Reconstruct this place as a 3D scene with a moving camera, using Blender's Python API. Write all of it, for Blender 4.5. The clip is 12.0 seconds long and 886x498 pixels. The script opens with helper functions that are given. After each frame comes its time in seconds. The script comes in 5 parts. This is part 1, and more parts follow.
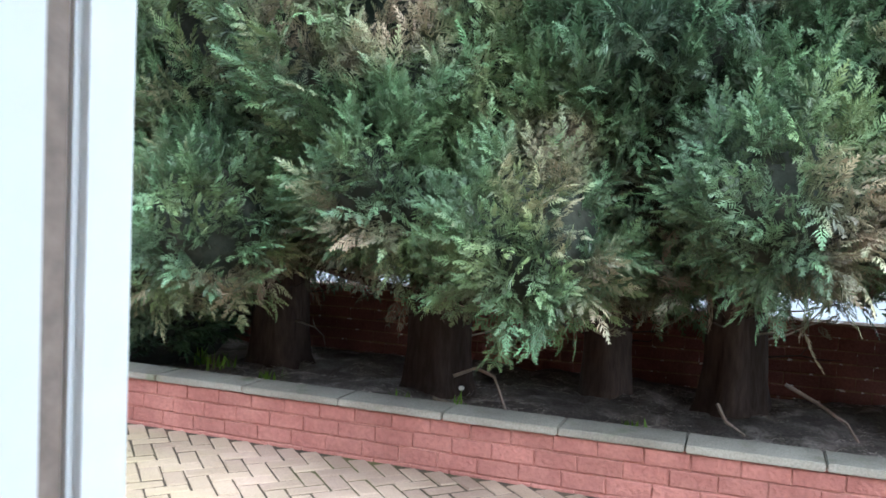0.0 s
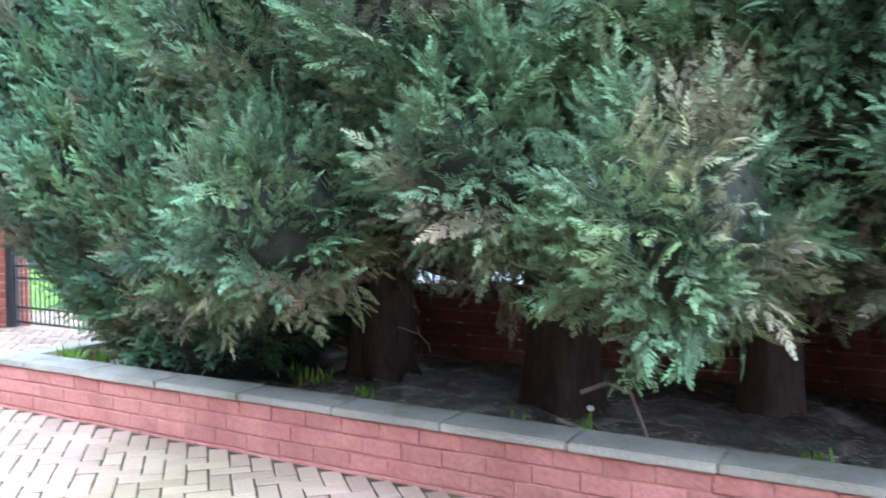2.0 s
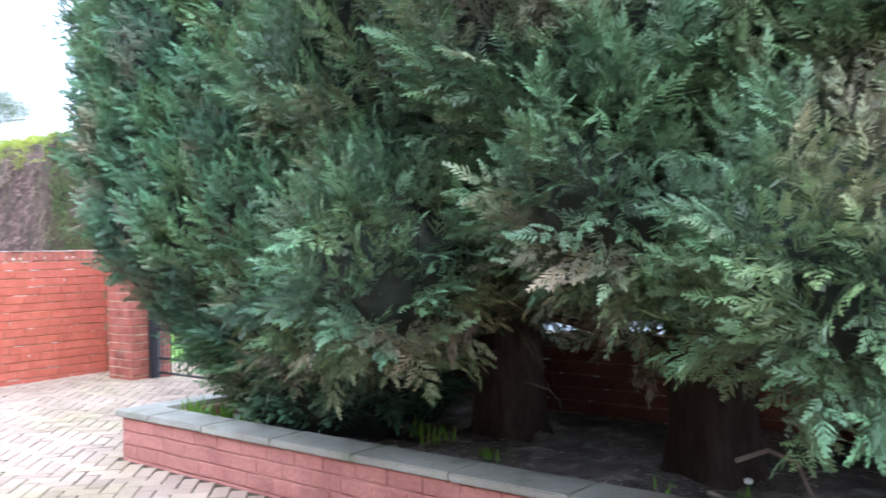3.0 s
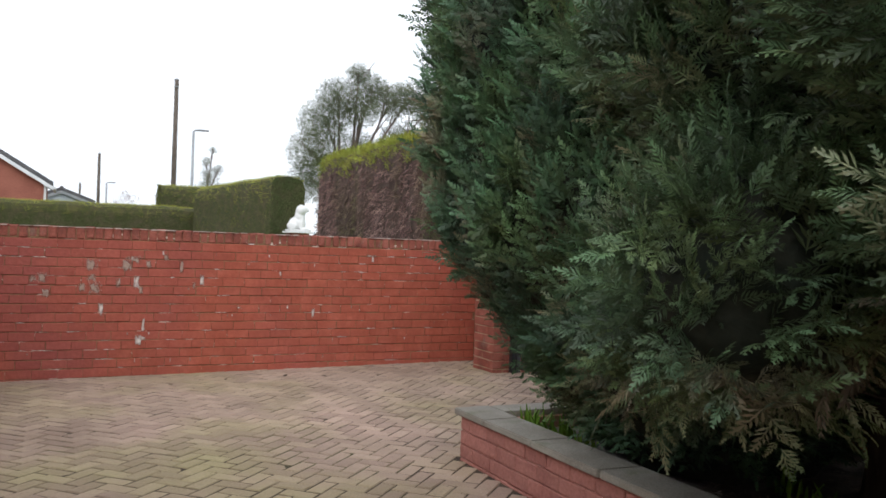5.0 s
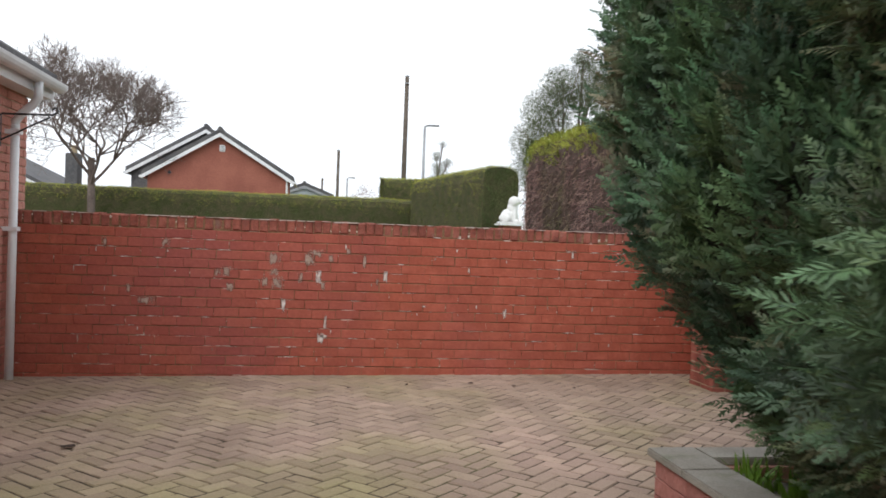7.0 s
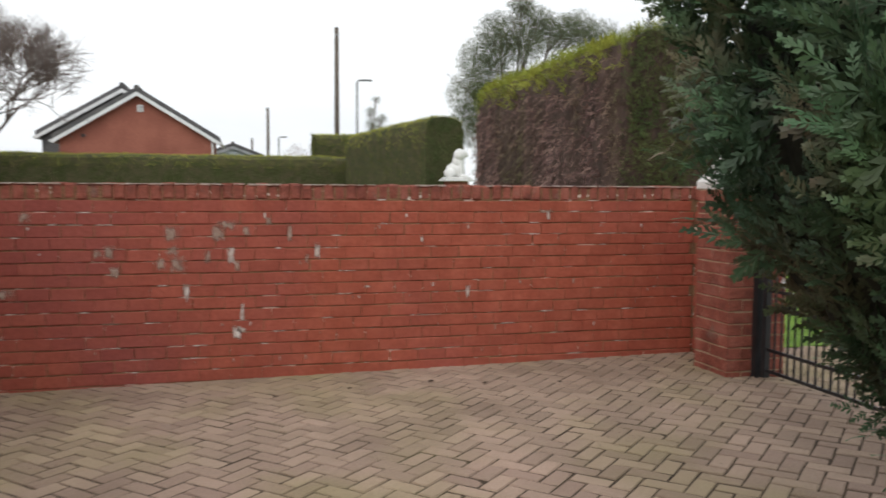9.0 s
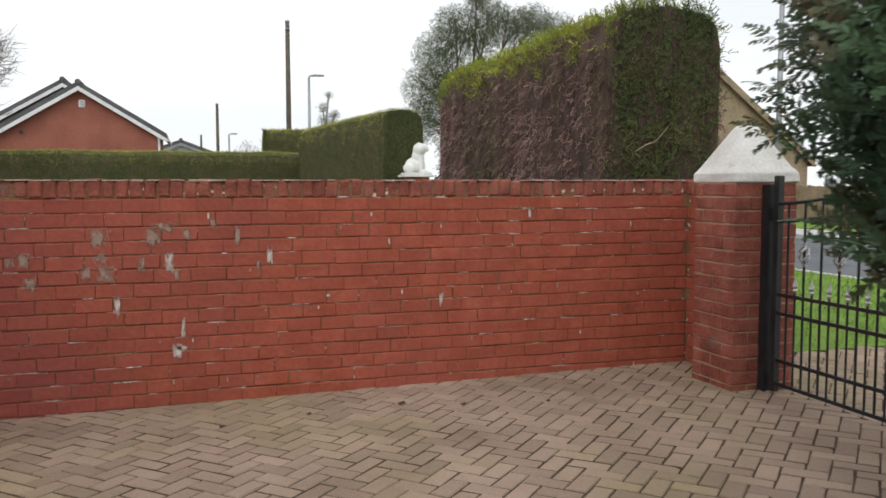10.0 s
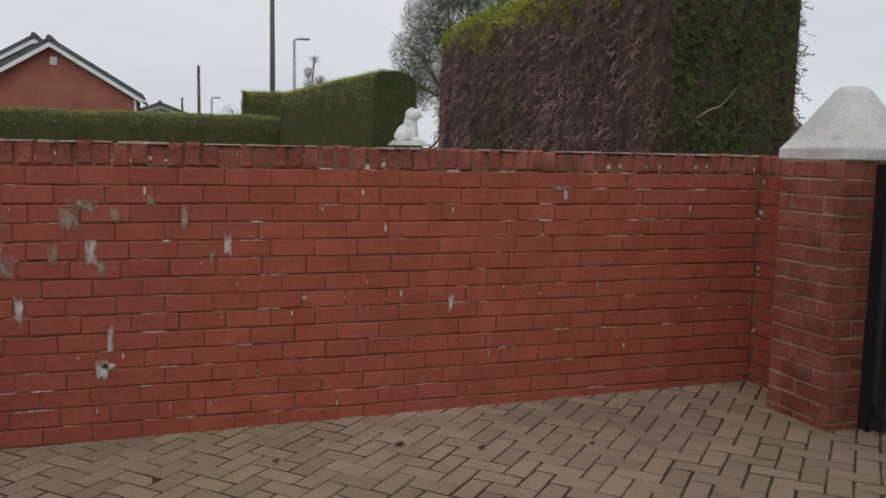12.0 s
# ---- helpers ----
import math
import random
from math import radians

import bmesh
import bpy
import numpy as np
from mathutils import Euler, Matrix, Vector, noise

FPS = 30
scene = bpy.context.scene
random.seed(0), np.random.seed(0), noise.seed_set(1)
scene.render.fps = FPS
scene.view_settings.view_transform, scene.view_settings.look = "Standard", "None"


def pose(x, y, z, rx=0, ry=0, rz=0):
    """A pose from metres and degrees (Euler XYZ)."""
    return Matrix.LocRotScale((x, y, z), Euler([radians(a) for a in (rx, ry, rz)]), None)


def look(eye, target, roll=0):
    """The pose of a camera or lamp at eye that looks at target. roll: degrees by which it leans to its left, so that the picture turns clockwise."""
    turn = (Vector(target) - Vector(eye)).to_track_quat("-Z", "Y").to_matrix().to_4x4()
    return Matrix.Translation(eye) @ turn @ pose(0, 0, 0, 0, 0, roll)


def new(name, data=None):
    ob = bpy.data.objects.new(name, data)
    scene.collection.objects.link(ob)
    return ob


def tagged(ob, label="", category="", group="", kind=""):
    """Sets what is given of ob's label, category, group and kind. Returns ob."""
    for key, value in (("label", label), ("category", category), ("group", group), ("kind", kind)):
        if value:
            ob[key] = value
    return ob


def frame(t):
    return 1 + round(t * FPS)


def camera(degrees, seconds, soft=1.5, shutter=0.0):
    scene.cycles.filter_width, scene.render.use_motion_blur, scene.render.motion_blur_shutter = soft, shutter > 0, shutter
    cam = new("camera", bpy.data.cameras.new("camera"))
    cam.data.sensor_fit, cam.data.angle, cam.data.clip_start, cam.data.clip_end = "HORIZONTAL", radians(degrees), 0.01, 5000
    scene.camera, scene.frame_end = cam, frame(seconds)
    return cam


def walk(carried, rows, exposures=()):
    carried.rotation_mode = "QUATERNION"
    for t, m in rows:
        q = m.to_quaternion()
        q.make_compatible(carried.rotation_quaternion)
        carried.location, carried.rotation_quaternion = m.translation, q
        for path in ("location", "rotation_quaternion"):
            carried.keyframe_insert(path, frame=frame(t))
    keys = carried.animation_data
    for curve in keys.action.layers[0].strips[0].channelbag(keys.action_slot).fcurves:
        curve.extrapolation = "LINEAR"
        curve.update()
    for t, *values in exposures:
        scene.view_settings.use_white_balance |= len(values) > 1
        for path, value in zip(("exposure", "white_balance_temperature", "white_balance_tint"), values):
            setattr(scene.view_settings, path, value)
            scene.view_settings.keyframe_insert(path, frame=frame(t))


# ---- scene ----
cam = camera(56.0, 12.0, soft=1.6, shutter=0.4)
PATH = [
    (0, (-6.023, -8.879, 1.319), (-4.150, -8.185, 1.225), 2.4),
    (0.5, (-5.855, -8.831, 1.287), (-3.977, -8.145, 1.229), 2.5),
    (1, (-5.647, -8.75, 1.275), (-3.757, -8.099, 1.201), 2.2),
    (1.5, (-5.445, -8.708, 1.263), (-3.608, -7.921, 1.192), 1.3),
    (2, (-5.28, -8.64, 1.257), (-3.533, -7.672, 1.151), 0.1),
    (2.5, (-5.056, -8.517, 1.286), (-3.393, -7.406, 1.305), -0.5),
    (3, (-4.931, -8.522, 1.242), (-3.369, -7.273, 1.252), -1.2),
    (3.5, (-4.768, -8.502, 1.294), (-3.479, -6.973, 1.299), -0.4),
    (3.7, (-4.694, -8.442, 1.286), (-3.529, -6.817, 1.264), -0.7),
    (5.3, (-4.327, -8.168, 1.285), (-3.529, -6.334, 1.293), 2.1),
    (5.5, (-4.262, -8.12, 1.282), (-3.508, -6.268, 1.297), 2.0),
    (6, (-4.117, -7.896, 1.304), (-3.523, -5.986, 1.298), 3.0),
    (6.5, (-3.935, -7.684, 1.311), (-3.514, -5.729, 1.276), 2.6),
    (7, (-3.82, -7.433, 1.311), (-3.495, -5.46, 1.267), 2.2),
    (7.2, (-3.821, -7.306, 1.314), (-3.51, -5.331, 1.271), 2.1),
    (8.8, (-3.662, -6.028, 1.322), (-3.278, -4.07, 1.186), 0.0),
    (9, (-3.635, -5.928, 1.324), (-3.163, -3.99, 1.18), 0.3),
    (9.5, (-3.55, -5.596, 1.303), (-2.981, -3.684, 1.157), -0.0),
    (10, (-3.571, -5.231, 1.314), (-2.993, -3.322, 1.162), -0.1),
    (10.5, (-3.53, -4.918, 1.316), (-2.933, -3.021, 1.106), -0.2),
    (11, (-3.404, -4.605, 1.298), (-2.816, -2.703, 1.115), -5.4),
    (11.5, (-3.371, -4.275, 1.325), (-2.733, -2.392, 1.106), -1.0),
    (12, (-3.344, -3.995, 1.317), (-2.731, -2.104, 1.094), 1.1),
]
walk(cam, [(t, look(eye, target, roll)) for t, eye, target, roll in PATH],
     exposures=[(0.0, 2.35, 5300, 4), (0.5, 2.5, 5200, 3), (1.0, 3.15, 5000, 3), (1.5, 3.25, 4900, 5), (2.0, 2.58, 4850, 6), (2.5, 2.3, 4900, 7), (3.0, 2.15, 5050, 7), (3.5, 1.65, 5300, 8),
                (3.7, 1.4, 5500, 9), (5.3, 0.25, 6200, 10), (7.2, 0.28, 6300, 10), (9.0, 0.02, 6500, 9), (10.5, 0.0, 6450, 9), (11.0, -0.35, 6350, 9), (12.0, -0.58, 6300, 9)])

# ---- light ----
world = bpy.data.worlds.new("overcast_sky")
scene.world = world
world.use_nodes = True
wn, wl = world.node_tree.nodes, world.node_tree.links
sky = wn.new("ShaderNodeTexSky")
sky.sky_type, sky.sun_disc = "NISHITA", False
sky.sun_elevation, sky.sun_rotation = radians(45), radians(215)
grey_sky = wn.new("ShaderNodeHueSaturation")
grey_sky.inputs["Saturation"].default_value = 0.25
coord = wn.new("ShaderNodeTexCoord")
stretch = wn.new("ShaderNodeMapping")
stretch.inputs["Scale"].default_value = (1.0, 1.0, 3.2)
cloud = wn.new("ShaderNodeTexNoise")
cloud.inputs["Scale"].default_value, cloud.inputs["Detail"].default_value = 2.2, 5
ramp = wn.new("ShaderNodeValToRGB")
ramp.color_ramp.elements[0].position, ramp.color_ramp.elements[0].color = 0.32, (0.80, 0.83, 0.87, 1)
ramp.color_ramp.elements[1].position, ramp.color_ramp.elements[1].color = 0.68, (1.02, 1.03, 1.04, 1)
lift = wn.new("ShaderNodeMix")
lift.data_type, lift.blend_type = "RGBA", "MULTIPLY"
lift.inputs[0].default_value = 1.0
lift.inputs[7].default_value = (10.6, 10.6, 10.6, 1)
blend = wn.new("ShaderNodeMix")
blend.data_type = "RGBA"
blend.inputs[0].default_value = 0.88
wl.new(coord.outputs["Generated"], stretch.inputs["Vector"])
wl.new(stretch.outputs[0], cloud.inputs["Vector"])
wl.new(cloud.outputs["Fac"], ramp.inputs[0])
wl.new(ramp.outputs[0], lift.inputs[6])
wl.new(sky.outputs[0], grey_sky.inputs["Color"])
wl.new(grey_sky.outputs[0], blend.inputs[6])
wl.new(lift.outputs[2], blend.inputs[7])
wl.new(blend.outputs[2], wn["Background"].inputs[0])
wn["Background"].inputs[1].default_value = 0.112
sun = new("sun", bpy.data.lights.new("sun", "SUN"))
sun.data.energy, sun.data.angle, sun.data.color = 1.3, radians(42), (1.0, 0.97, 0.92)
sun.matrix_world = look((-20, -29, 36), (0, 0, 0))


# ---- materials ----
def surf(name, cols, scale=3.0, rough=0.85, bump=0.2, fine=60.0, vary=0.0, metal=0.0, grain=0.25, tint=0.0, stain=None, stain_scale=1.0,
         stain_at=(0.55, 0.65), spec=0.3, squash=(1, 1, 1), thin=0.0, smear=(1, 1, 1), hues=(0.475, 0.515)):
    """A weathered surface: broad patches in cols, fine grain, and where asked variation from piece to piece and stains of their own."""
    m = bpy.data.materials.new(name)
    m.use_nodes = True
    n, l = m.node_tree.nodes, m.node_tree.links
    b = n["Principled BSDF"]
    b.inputs["Roughness"].default_value, b.inputs["Metallic"].default_value = rough, metal
    b.inputs["Specular IOR Level"].default_value = spec
    geo, mp = n.new("ShaderNodeNewGeometry"), n.new("ShaderNodeMapping")
    mp.inputs["Scale"].default_value = squash
    l.new(geo.outputs["Position"], mp.inputs["Vector"])
    n1, n2, r1 = n.new("ShaderNodeTexNoise"), n.new("ShaderNodeTexNoise"), n.new("ShaderNodeValToRGB")
    n1.inputs["Scale"].default_value, n1.inputs["Detail"].default_value = scale, 4
    n2.inputs["Scale"].default_value, n2.inputs["Detail"].default_value = fine, 3
    for q in (n1, n2):
        l.new(mp.outputs[0], q.inputs["Vector"])
    l.new(n1.outputs["Fac"], r1.inputs[0])
    e = r1.color_ramp.elements
    e[0].position, e[1].position = 0.33, 0.67
    e[0].color, e[1].color = (*cols[0], 1), (*cols[-1], 1)
    if len(cols) == 3:
        x = e.new(0.5)
        x.color = (*cols[1], 1)
    colour = r1.outputs[0]
    if stain:
        n3, r3, mx = n.new("ShaderNodeTexNoise"), n.new("ShaderNodeValToRGB"), n.new("ShaderNodeMix")
        n3.inputs["Scale"].default_value, n3.inputs["Detail"].default_value = stain_scale, 6
        ms = n.new("ShaderNodeMapping")
        ms.inputs["Scale"].default_value = smear
        l.new(geo.outputs["Position"], ms.inputs["Vector"])
        l.new(ms.outputs[0], n3.inputs["Vector"])
        l.new(n3.outputs["Fac"], r3.inputs[0])
        r3.color_ramp.elements[0].position, r3.color_ramp.elements[1].position = stain_at
        mx.data_type = "RGBA"
        mx.inputs[7].default_value = (*stain, 1)
        l.new(r3.outputs[0], mx.inputs[0])
        l.new(colour, mx.inputs[6])
        colour = mx.outputs[2]
    hsv, add = n.new("ShaderNodeHueSaturation"), n.new("ShaderNodeMath")
    mr = n.new("ShaderNodeMapRange")
    mr.inputs[1].default_value, mr.inputs[2].default_value = 0.25, 0.75
    mr.inputs[3].default_value, mr.inputs[4].default_value = 1 - grain, 1 + grain
    l.new(n2.outputs["Fac"], mr.inputs[0])
    add.operation = "MULTIPLY"
    l.new(mr.outputs[0], add.inputs[0])
    add.inputs[1].default_value = 1.0
    if vary or tint:
        mv = n.new("ShaderNodeMapRange")
        mv.inputs[3].default_value, mv.inputs[4].default_value = 1 - (vary or tint), 1 + (vary or tint)
        if vary:
            l.new(n.new("ShaderNodeObjectInfo").outputs["Random"], mv.inputs[0])
        else:
            at = n.new("ShaderNodeAttribute")
            at.attribute_name = "tint"
            l.new(at.outputs["Fac"], mv.inputs[0])
            mh = n.new("ShaderNodeMapRange")
            mh.inputs[3].default_value, mh.inputs[4].default_value = hues
            l.new(at.outputs["Fac"], mh.inputs[0])
            l.new(mh.outputs[0], hsv.inputs["Hue"])
        l.new(mv.outputs[0], add.inputs[1])
    l.new(add.outputs[0], hsv.inputs["Value"])
    l.new(colour, hsv.inputs["Color"])
    l.new(hsv.outputs[0], b.inputs["Base Color"])
    if bump:
        bp = n.new("ShaderNodeBump")
        bp.inputs["Strength"].default_value, bp.inputs["Distance"].default_value = bump, 0.01
        l.new(n2.outputs["Fac"], bp.inputs["Height"])
        l.new(bp.outputs[0], b.inputs["Normal"])
    if thin:
        tr, mixed = n.new("ShaderNodeBsdfTranslucent"), n.new("ShaderNodeMixShader")
        l.new(hsv.outputs[0], tr.inputs["Color"])
        mixed.inputs[0].default_value = thin
        l.new(b.outputs[0], mixed.inputs[1])
        l.new(tr.outputs[0], mixed.inputs[2])
        l.new(mixed.outputs[0], n["Material Output"].inputs["Surface"])
    return m


RED = surf("painted_brick", [(0.325, 0.078, 0.046), (0.358, 0.090, 0.054), (0.40, 0.108, 0.067)], 7, 0.8, 0.45, 30, vary=0.08, grain=0.13,
           stain=(0.31, 0.082, 0.064), stain_scale=0.55, stain_at=(0.44, 0.66))
RED_REST = surf("painted_brick_rest", [(0.325, 0.078, 0.046), (0.358, 0.090, 0.054), (0.40, 0.108, 0.067)], 7, 0.8, 0.45, 30, tint=0.08, grain=0.13,
                stain=(0.31, 0.082, 0.064), stain_scale=0.55, stain_at=(0.44, 0.66), hues=(0.498, 0.502))
RED_OLD = surf("worn_painted_brick", [(0.18, 0.058, 0.044), (0.28, 0.086, 0.060), (0.35, 0.125, 0.092)], 7, 0.85, 0.7, 60, vary=0.13, grain=0.2,
               stain=(0.24, 0.14, 0.11), stain_scale=8, stain_at=(0.60, 0.75))
MORTAR = surf("painted_mortar", [(0.15, 0.076, 0.040), (0.27, 0.158, 0.088)], 4, 0.95, 0.8, 90, grain=0.3, stain=(0.66, 0.56, 0.48), stain_scale=16,
              stain_at=(0.60, 0.65), smear=(0.3, 1, 1.4))
MORTAR_GREY = surf("pillar_mortar", [(0.32, 0.21, 0.13), (0.46, 0.34, 0.24)], 6, 0.95, 0.8, 90, grain=0.3)
PLANTER_RED = surf("planter_brick", [(0.29, 0.115, 0.095), (0.38, 0.165, 0.135)], 4, 0.85, 0.7, 50, vary=0.1, grain=0.18)
PLANTER_MORTAR = surf("planter_mortar", [(0.38, 0.15, 0.12), (0.50, 0.27, 0.22)], 6, 0.95, 0.6, 90)


def residue(name, colour, most):
    """Pale residue where paint has come off: patchy, and feathered towards its rim."""
    m = surf(name, colour, 25, 0.95, 0.4, 120, grain=0.2)
    n, l = m.node_tree.nodes, m.node_tree.links
    tc, sep, speck = n.new("ShaderNodeTexCoord"), n.new("ShaderNodeSeparateXYZ"), n.new("ShaderNodeTexNoise")
    speck.inputs["Scale"].default_value, speck.inputs["Detail"].default_value = 38, 5
    run = n.new("ShaderNodeMapping")
    run.inputs["Scale"].default_value = (1.0, 1.0, 0.3)
    l.new(n.new("ShaderNodeNewGeometry").outputs["Position"], run.inputs["Vector"])
    l.new(run.outputs[0], speck.inputs["Vector"])
    l.new(tc.outputs["Generated"], sep.inputs[0])
    far = []
    for axis in ("X", "Z"):
        sub, ab = n.new("ShaderNodeMath"), n.new("ShaderNodeMath")
        sub.operation, ab.operation = "SUBTRACT", "ABSOLUTE"
        sub.inputs[1].default_value = 0.5
        l.new(sep.outputs[axis], sub.inputs[0])
        l.new(sub.outputs[0], ab.inputs[0])
        far.append(ab)
    mx, off, rng_ = n.new("ShaderNodeMath"), n.new("ShaderNodeMath"), n.new("ShaderNodeMapRange")
    mx.operation, off.operation = "MAXIMUM", "MULTIPLY_ADD"
    l.new(far[0].outputs[0], mx.inputs[0])
    l.new(far[1].outputs[0], mx.inputs[1])
    l.new(mx.outputs[0], off.inputs[0])
    off.inputs[1].default_value = -0.8
    l.new(speck.outputs["Fac"], off.inputs[2])
    rng_.inputs[1].default_value, rng_.inputs[2].default_value = 0.12, 0.42
    rng_.inputs[4].default_value = most
    l.new(off.outputs[0], rng_.inputs[0])
    clear, mixed = n.new("ShaderNodeBsdfTransparent"), n.new("ShaderNodeMixShader")
    l.new(rng_.outputs[0], mixed.inputs[0])
    l.new(clear.outputs[0], mixed.inputs[1])
    l.new(n["Principled BSDF"].outputs[0], mixed.inputs[2])
    l.new(mixed.outputs[0], n["Material Output"].inputs["Surface"])
    return m


FLAKE = residue("bare_plaster", [(0.34, 0.225, 0.18), (0.50, 0.40, 0.335)], 0.75)
CHALK = residue("white_efflorescence", [(0.52, 0.42, 0.37), (0.74, 0.69, 0.65)], 0.95)
# Darker brick than the garden wall's, for the low front boundary wall.
DARK_BRICK = surf("dark_boundary_brick", [(0.12, 0.045, 0.035), (0.20, 0.075, 0.055)], 4, 0.9, 0.6, 70, grain=0.25)
LIME = surf("pale_lime_mortar", [(0.36, 0.26, 0.22), (0.56, 0.46, 0.41)], 14, 0.95, 0.6, 90, grain=0.25)
STONE = surf("coping_concrete", [(0.25, 0.225, 0.19), (0.34, 0.315, 0.27)], 3, 0.9, 0.5, 110, vary=0.1, grain=0.22, stain=(0.17, 0.18, 0.11),
             stain_scale=5, stain_at=(0.56, 0.75))
CAP = surf("white_painted_stone", [(0.60, 0.58, 0.55), (0.76, 0.75, 0.73)], 4, 0.8, 0.5, 50, grain=0.08, stain=(0.40, 0.37, 0.33), stain_scale=5,
           stain_at=(0.60, 0.75))
PAVER = surf("block_paver", [(0.265, 0.190, 0.142), (0.34, 0.248, 0.188), (0.40, 0.284, 0.222)], 1.1, 0.85, 0.7, 140, vary=0.15, grain=0.22,
             stain=(0.30, 0.248, 0.138), stain_scale=0.75, stain_at=(0.46, 0.68))
PAVER_REST = surf("block_paver_rest", [(0.265, 0.190, 0.142), (0.34, 0.248, 0.188), (0.40, 0.284, 0.222)], 1.1, 0.85, 0.7, 140, tint=0.14, grain=0.22, hues=(0.495, 0.504),
                  stain=(0.30, 0.248, 0.138), stain_scale=0.75, stain_at=(0.46, 0.68))
JOINT = surf("joint_sand_and_moss", [(0.038, 0.027, 0.018), (0.080, 0.056, 0.036)], 5, 1.0, 0.8, 90, stain=(0.085, 0.080, 0.026), stain_scale=0.9,
             stain_at=(0.54, 0.68))
GROUND = surf("worn_ground", [(0.12, 0.10, 0.07), (0.16, 0.15, 0.08)], 0.6, 1.0, 0.6, 30)
GRASS = surf("lawn_grass", [(0.10, 0.19, 0.02), (0.17, 0.28, 0.035)], 2, 0.9, 0.6, 40, grain=0.3)
BLADE = surf("grass_blades", [(0.11, 0.21, 0.02), (0.20, 0.32, 0.04)], 2, 0.7, 0.0, 40, tint=0.25)
ASPHALT = surf("road_asphalt", [(0.10, 0.105, 0.115), (0.14, 0.145, 0.155)], 1.5, 0.9, 0.5, 80)
KERB = surf("kerb_concrete", [(0.40, 0.39, 0.37), (0.52, 0.51, 0.49)], 4, 0.9, 0.4, 90)
SOIL = surf("dry_soil", [(0.085, 0.068, 0.058), (0.19, 0.160, 0.142)], 5, 1.0, 1.0, 60, grain=0.4, stain=(0.34, 0.29, 0.26), stain_scale=4,
            stain_at=(0.54, 0.68))
LITTER = surf("needle_litter", [(0.26, 0.21, 0.17), (0.46, 0.40, 0.35)], 8, 1.0, 0.0, 60, tint=0.3)
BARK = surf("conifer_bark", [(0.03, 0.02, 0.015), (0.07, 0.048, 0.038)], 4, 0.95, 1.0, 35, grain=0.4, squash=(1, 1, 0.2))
TWIG = surf("pale_dead_twig", [(0.22, 0.17, 0.13), (0.36, 0.29, 0.23)], 8, 0.9, 0.4, 80)
LEAF = surf("cypress_sprays", [(0.058, 0.102, 0.056), (0.092, 0.152, 0.070), (0.150, 0.200, 0.078)], 1.7, 0.5, 0.0, 25, tint=0.66, grain=0.25,
            stain=(0.30, 0.235, 0.155), stain_scale=1.9, stain_at=(0.53, 0.72), spec=0.5, thin=0.25)
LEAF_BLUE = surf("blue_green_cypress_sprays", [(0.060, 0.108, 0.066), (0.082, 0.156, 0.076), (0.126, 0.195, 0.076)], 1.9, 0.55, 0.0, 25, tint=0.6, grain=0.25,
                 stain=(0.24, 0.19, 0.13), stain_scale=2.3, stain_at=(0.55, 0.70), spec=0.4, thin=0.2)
# Near-black stands in for the unlit gaps between the cypress sprays.
INNER = surf("inner_crown_shade", [(0.014, 0.020, 0.014), (0.034, 0.034, 0.024)], 6, 1.0, 1.0, 25, grain=0.4)
DEAD = surf("dead_sprays", [(0.09, 0.10, 0.06), (0.20, 0.155, 0.11)], 4, 0.9, 0.0, 30, tint=0.4, thin=0.3)
HEDGE_BROWN = surf("bare_hedge_stems", [(0.125, 0.115, 0.060), (0.225, 0.140, 0.122), (0.30, 0.195, 0.175)], 1.6, 0.95, 0.0, 30, tint=0.65, squash=(1, 1, 0.25))
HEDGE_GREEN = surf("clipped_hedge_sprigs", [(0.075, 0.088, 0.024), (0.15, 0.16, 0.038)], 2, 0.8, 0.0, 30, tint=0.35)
# Daylight on the hedge tops is put into this yellow-green, over their moss.
HEDGE_TOP = surf("lit_mossy_top", [(0.26, 0.28, 0.045), (0.42, 0.42, 0.07)], 2, 0.8, 0.0, 30, tint=0.3)
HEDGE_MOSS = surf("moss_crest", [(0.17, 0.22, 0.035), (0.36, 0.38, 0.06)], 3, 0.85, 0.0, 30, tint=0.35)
# Dark green ends and sides, with their shade put into the colour too.
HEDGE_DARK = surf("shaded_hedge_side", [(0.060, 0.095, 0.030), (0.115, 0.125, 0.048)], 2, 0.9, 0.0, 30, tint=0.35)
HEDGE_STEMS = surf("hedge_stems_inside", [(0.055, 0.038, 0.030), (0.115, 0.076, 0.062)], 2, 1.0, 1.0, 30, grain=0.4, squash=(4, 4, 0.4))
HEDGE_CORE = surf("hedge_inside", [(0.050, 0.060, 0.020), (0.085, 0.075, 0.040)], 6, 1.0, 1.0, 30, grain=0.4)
UPVC = surf("white_upvc", [(0.80, 0.82, 0.84), (0.86, 0.87, 0.88)], 1.5, 0.35, 0.02, 30, grain=0.02, spec=0.5)
# Brown of the door frame's groove; its shadow is put into the colour.
GROOVE_BROWN = surf("brown_groove_shade", [(0.22, 0.17, 0.14), (0.28, 0.22, 0.19)], 6, 0.7, 0.1, 60)
IRON = surf("black_gloss_iron", [(0.012, 0.014, 0.017), (0.025, 0.027, 0.030)], 9, 0.42, 0.2, 80, spec=0.5)
SILVER = surf("silver_painted_iron", [(0.40, 0.40, 0.40), (0.58, 0.57, 0.55)], 20, 0.4, 0.2, 80, metal=0.6)
STATUE = surf("white_painted_statue", [(0.66, 0.66, 0.64), (0.80, 0.80, 0.79)], 6, 0.75, 0.2, 40, grain=0.08)
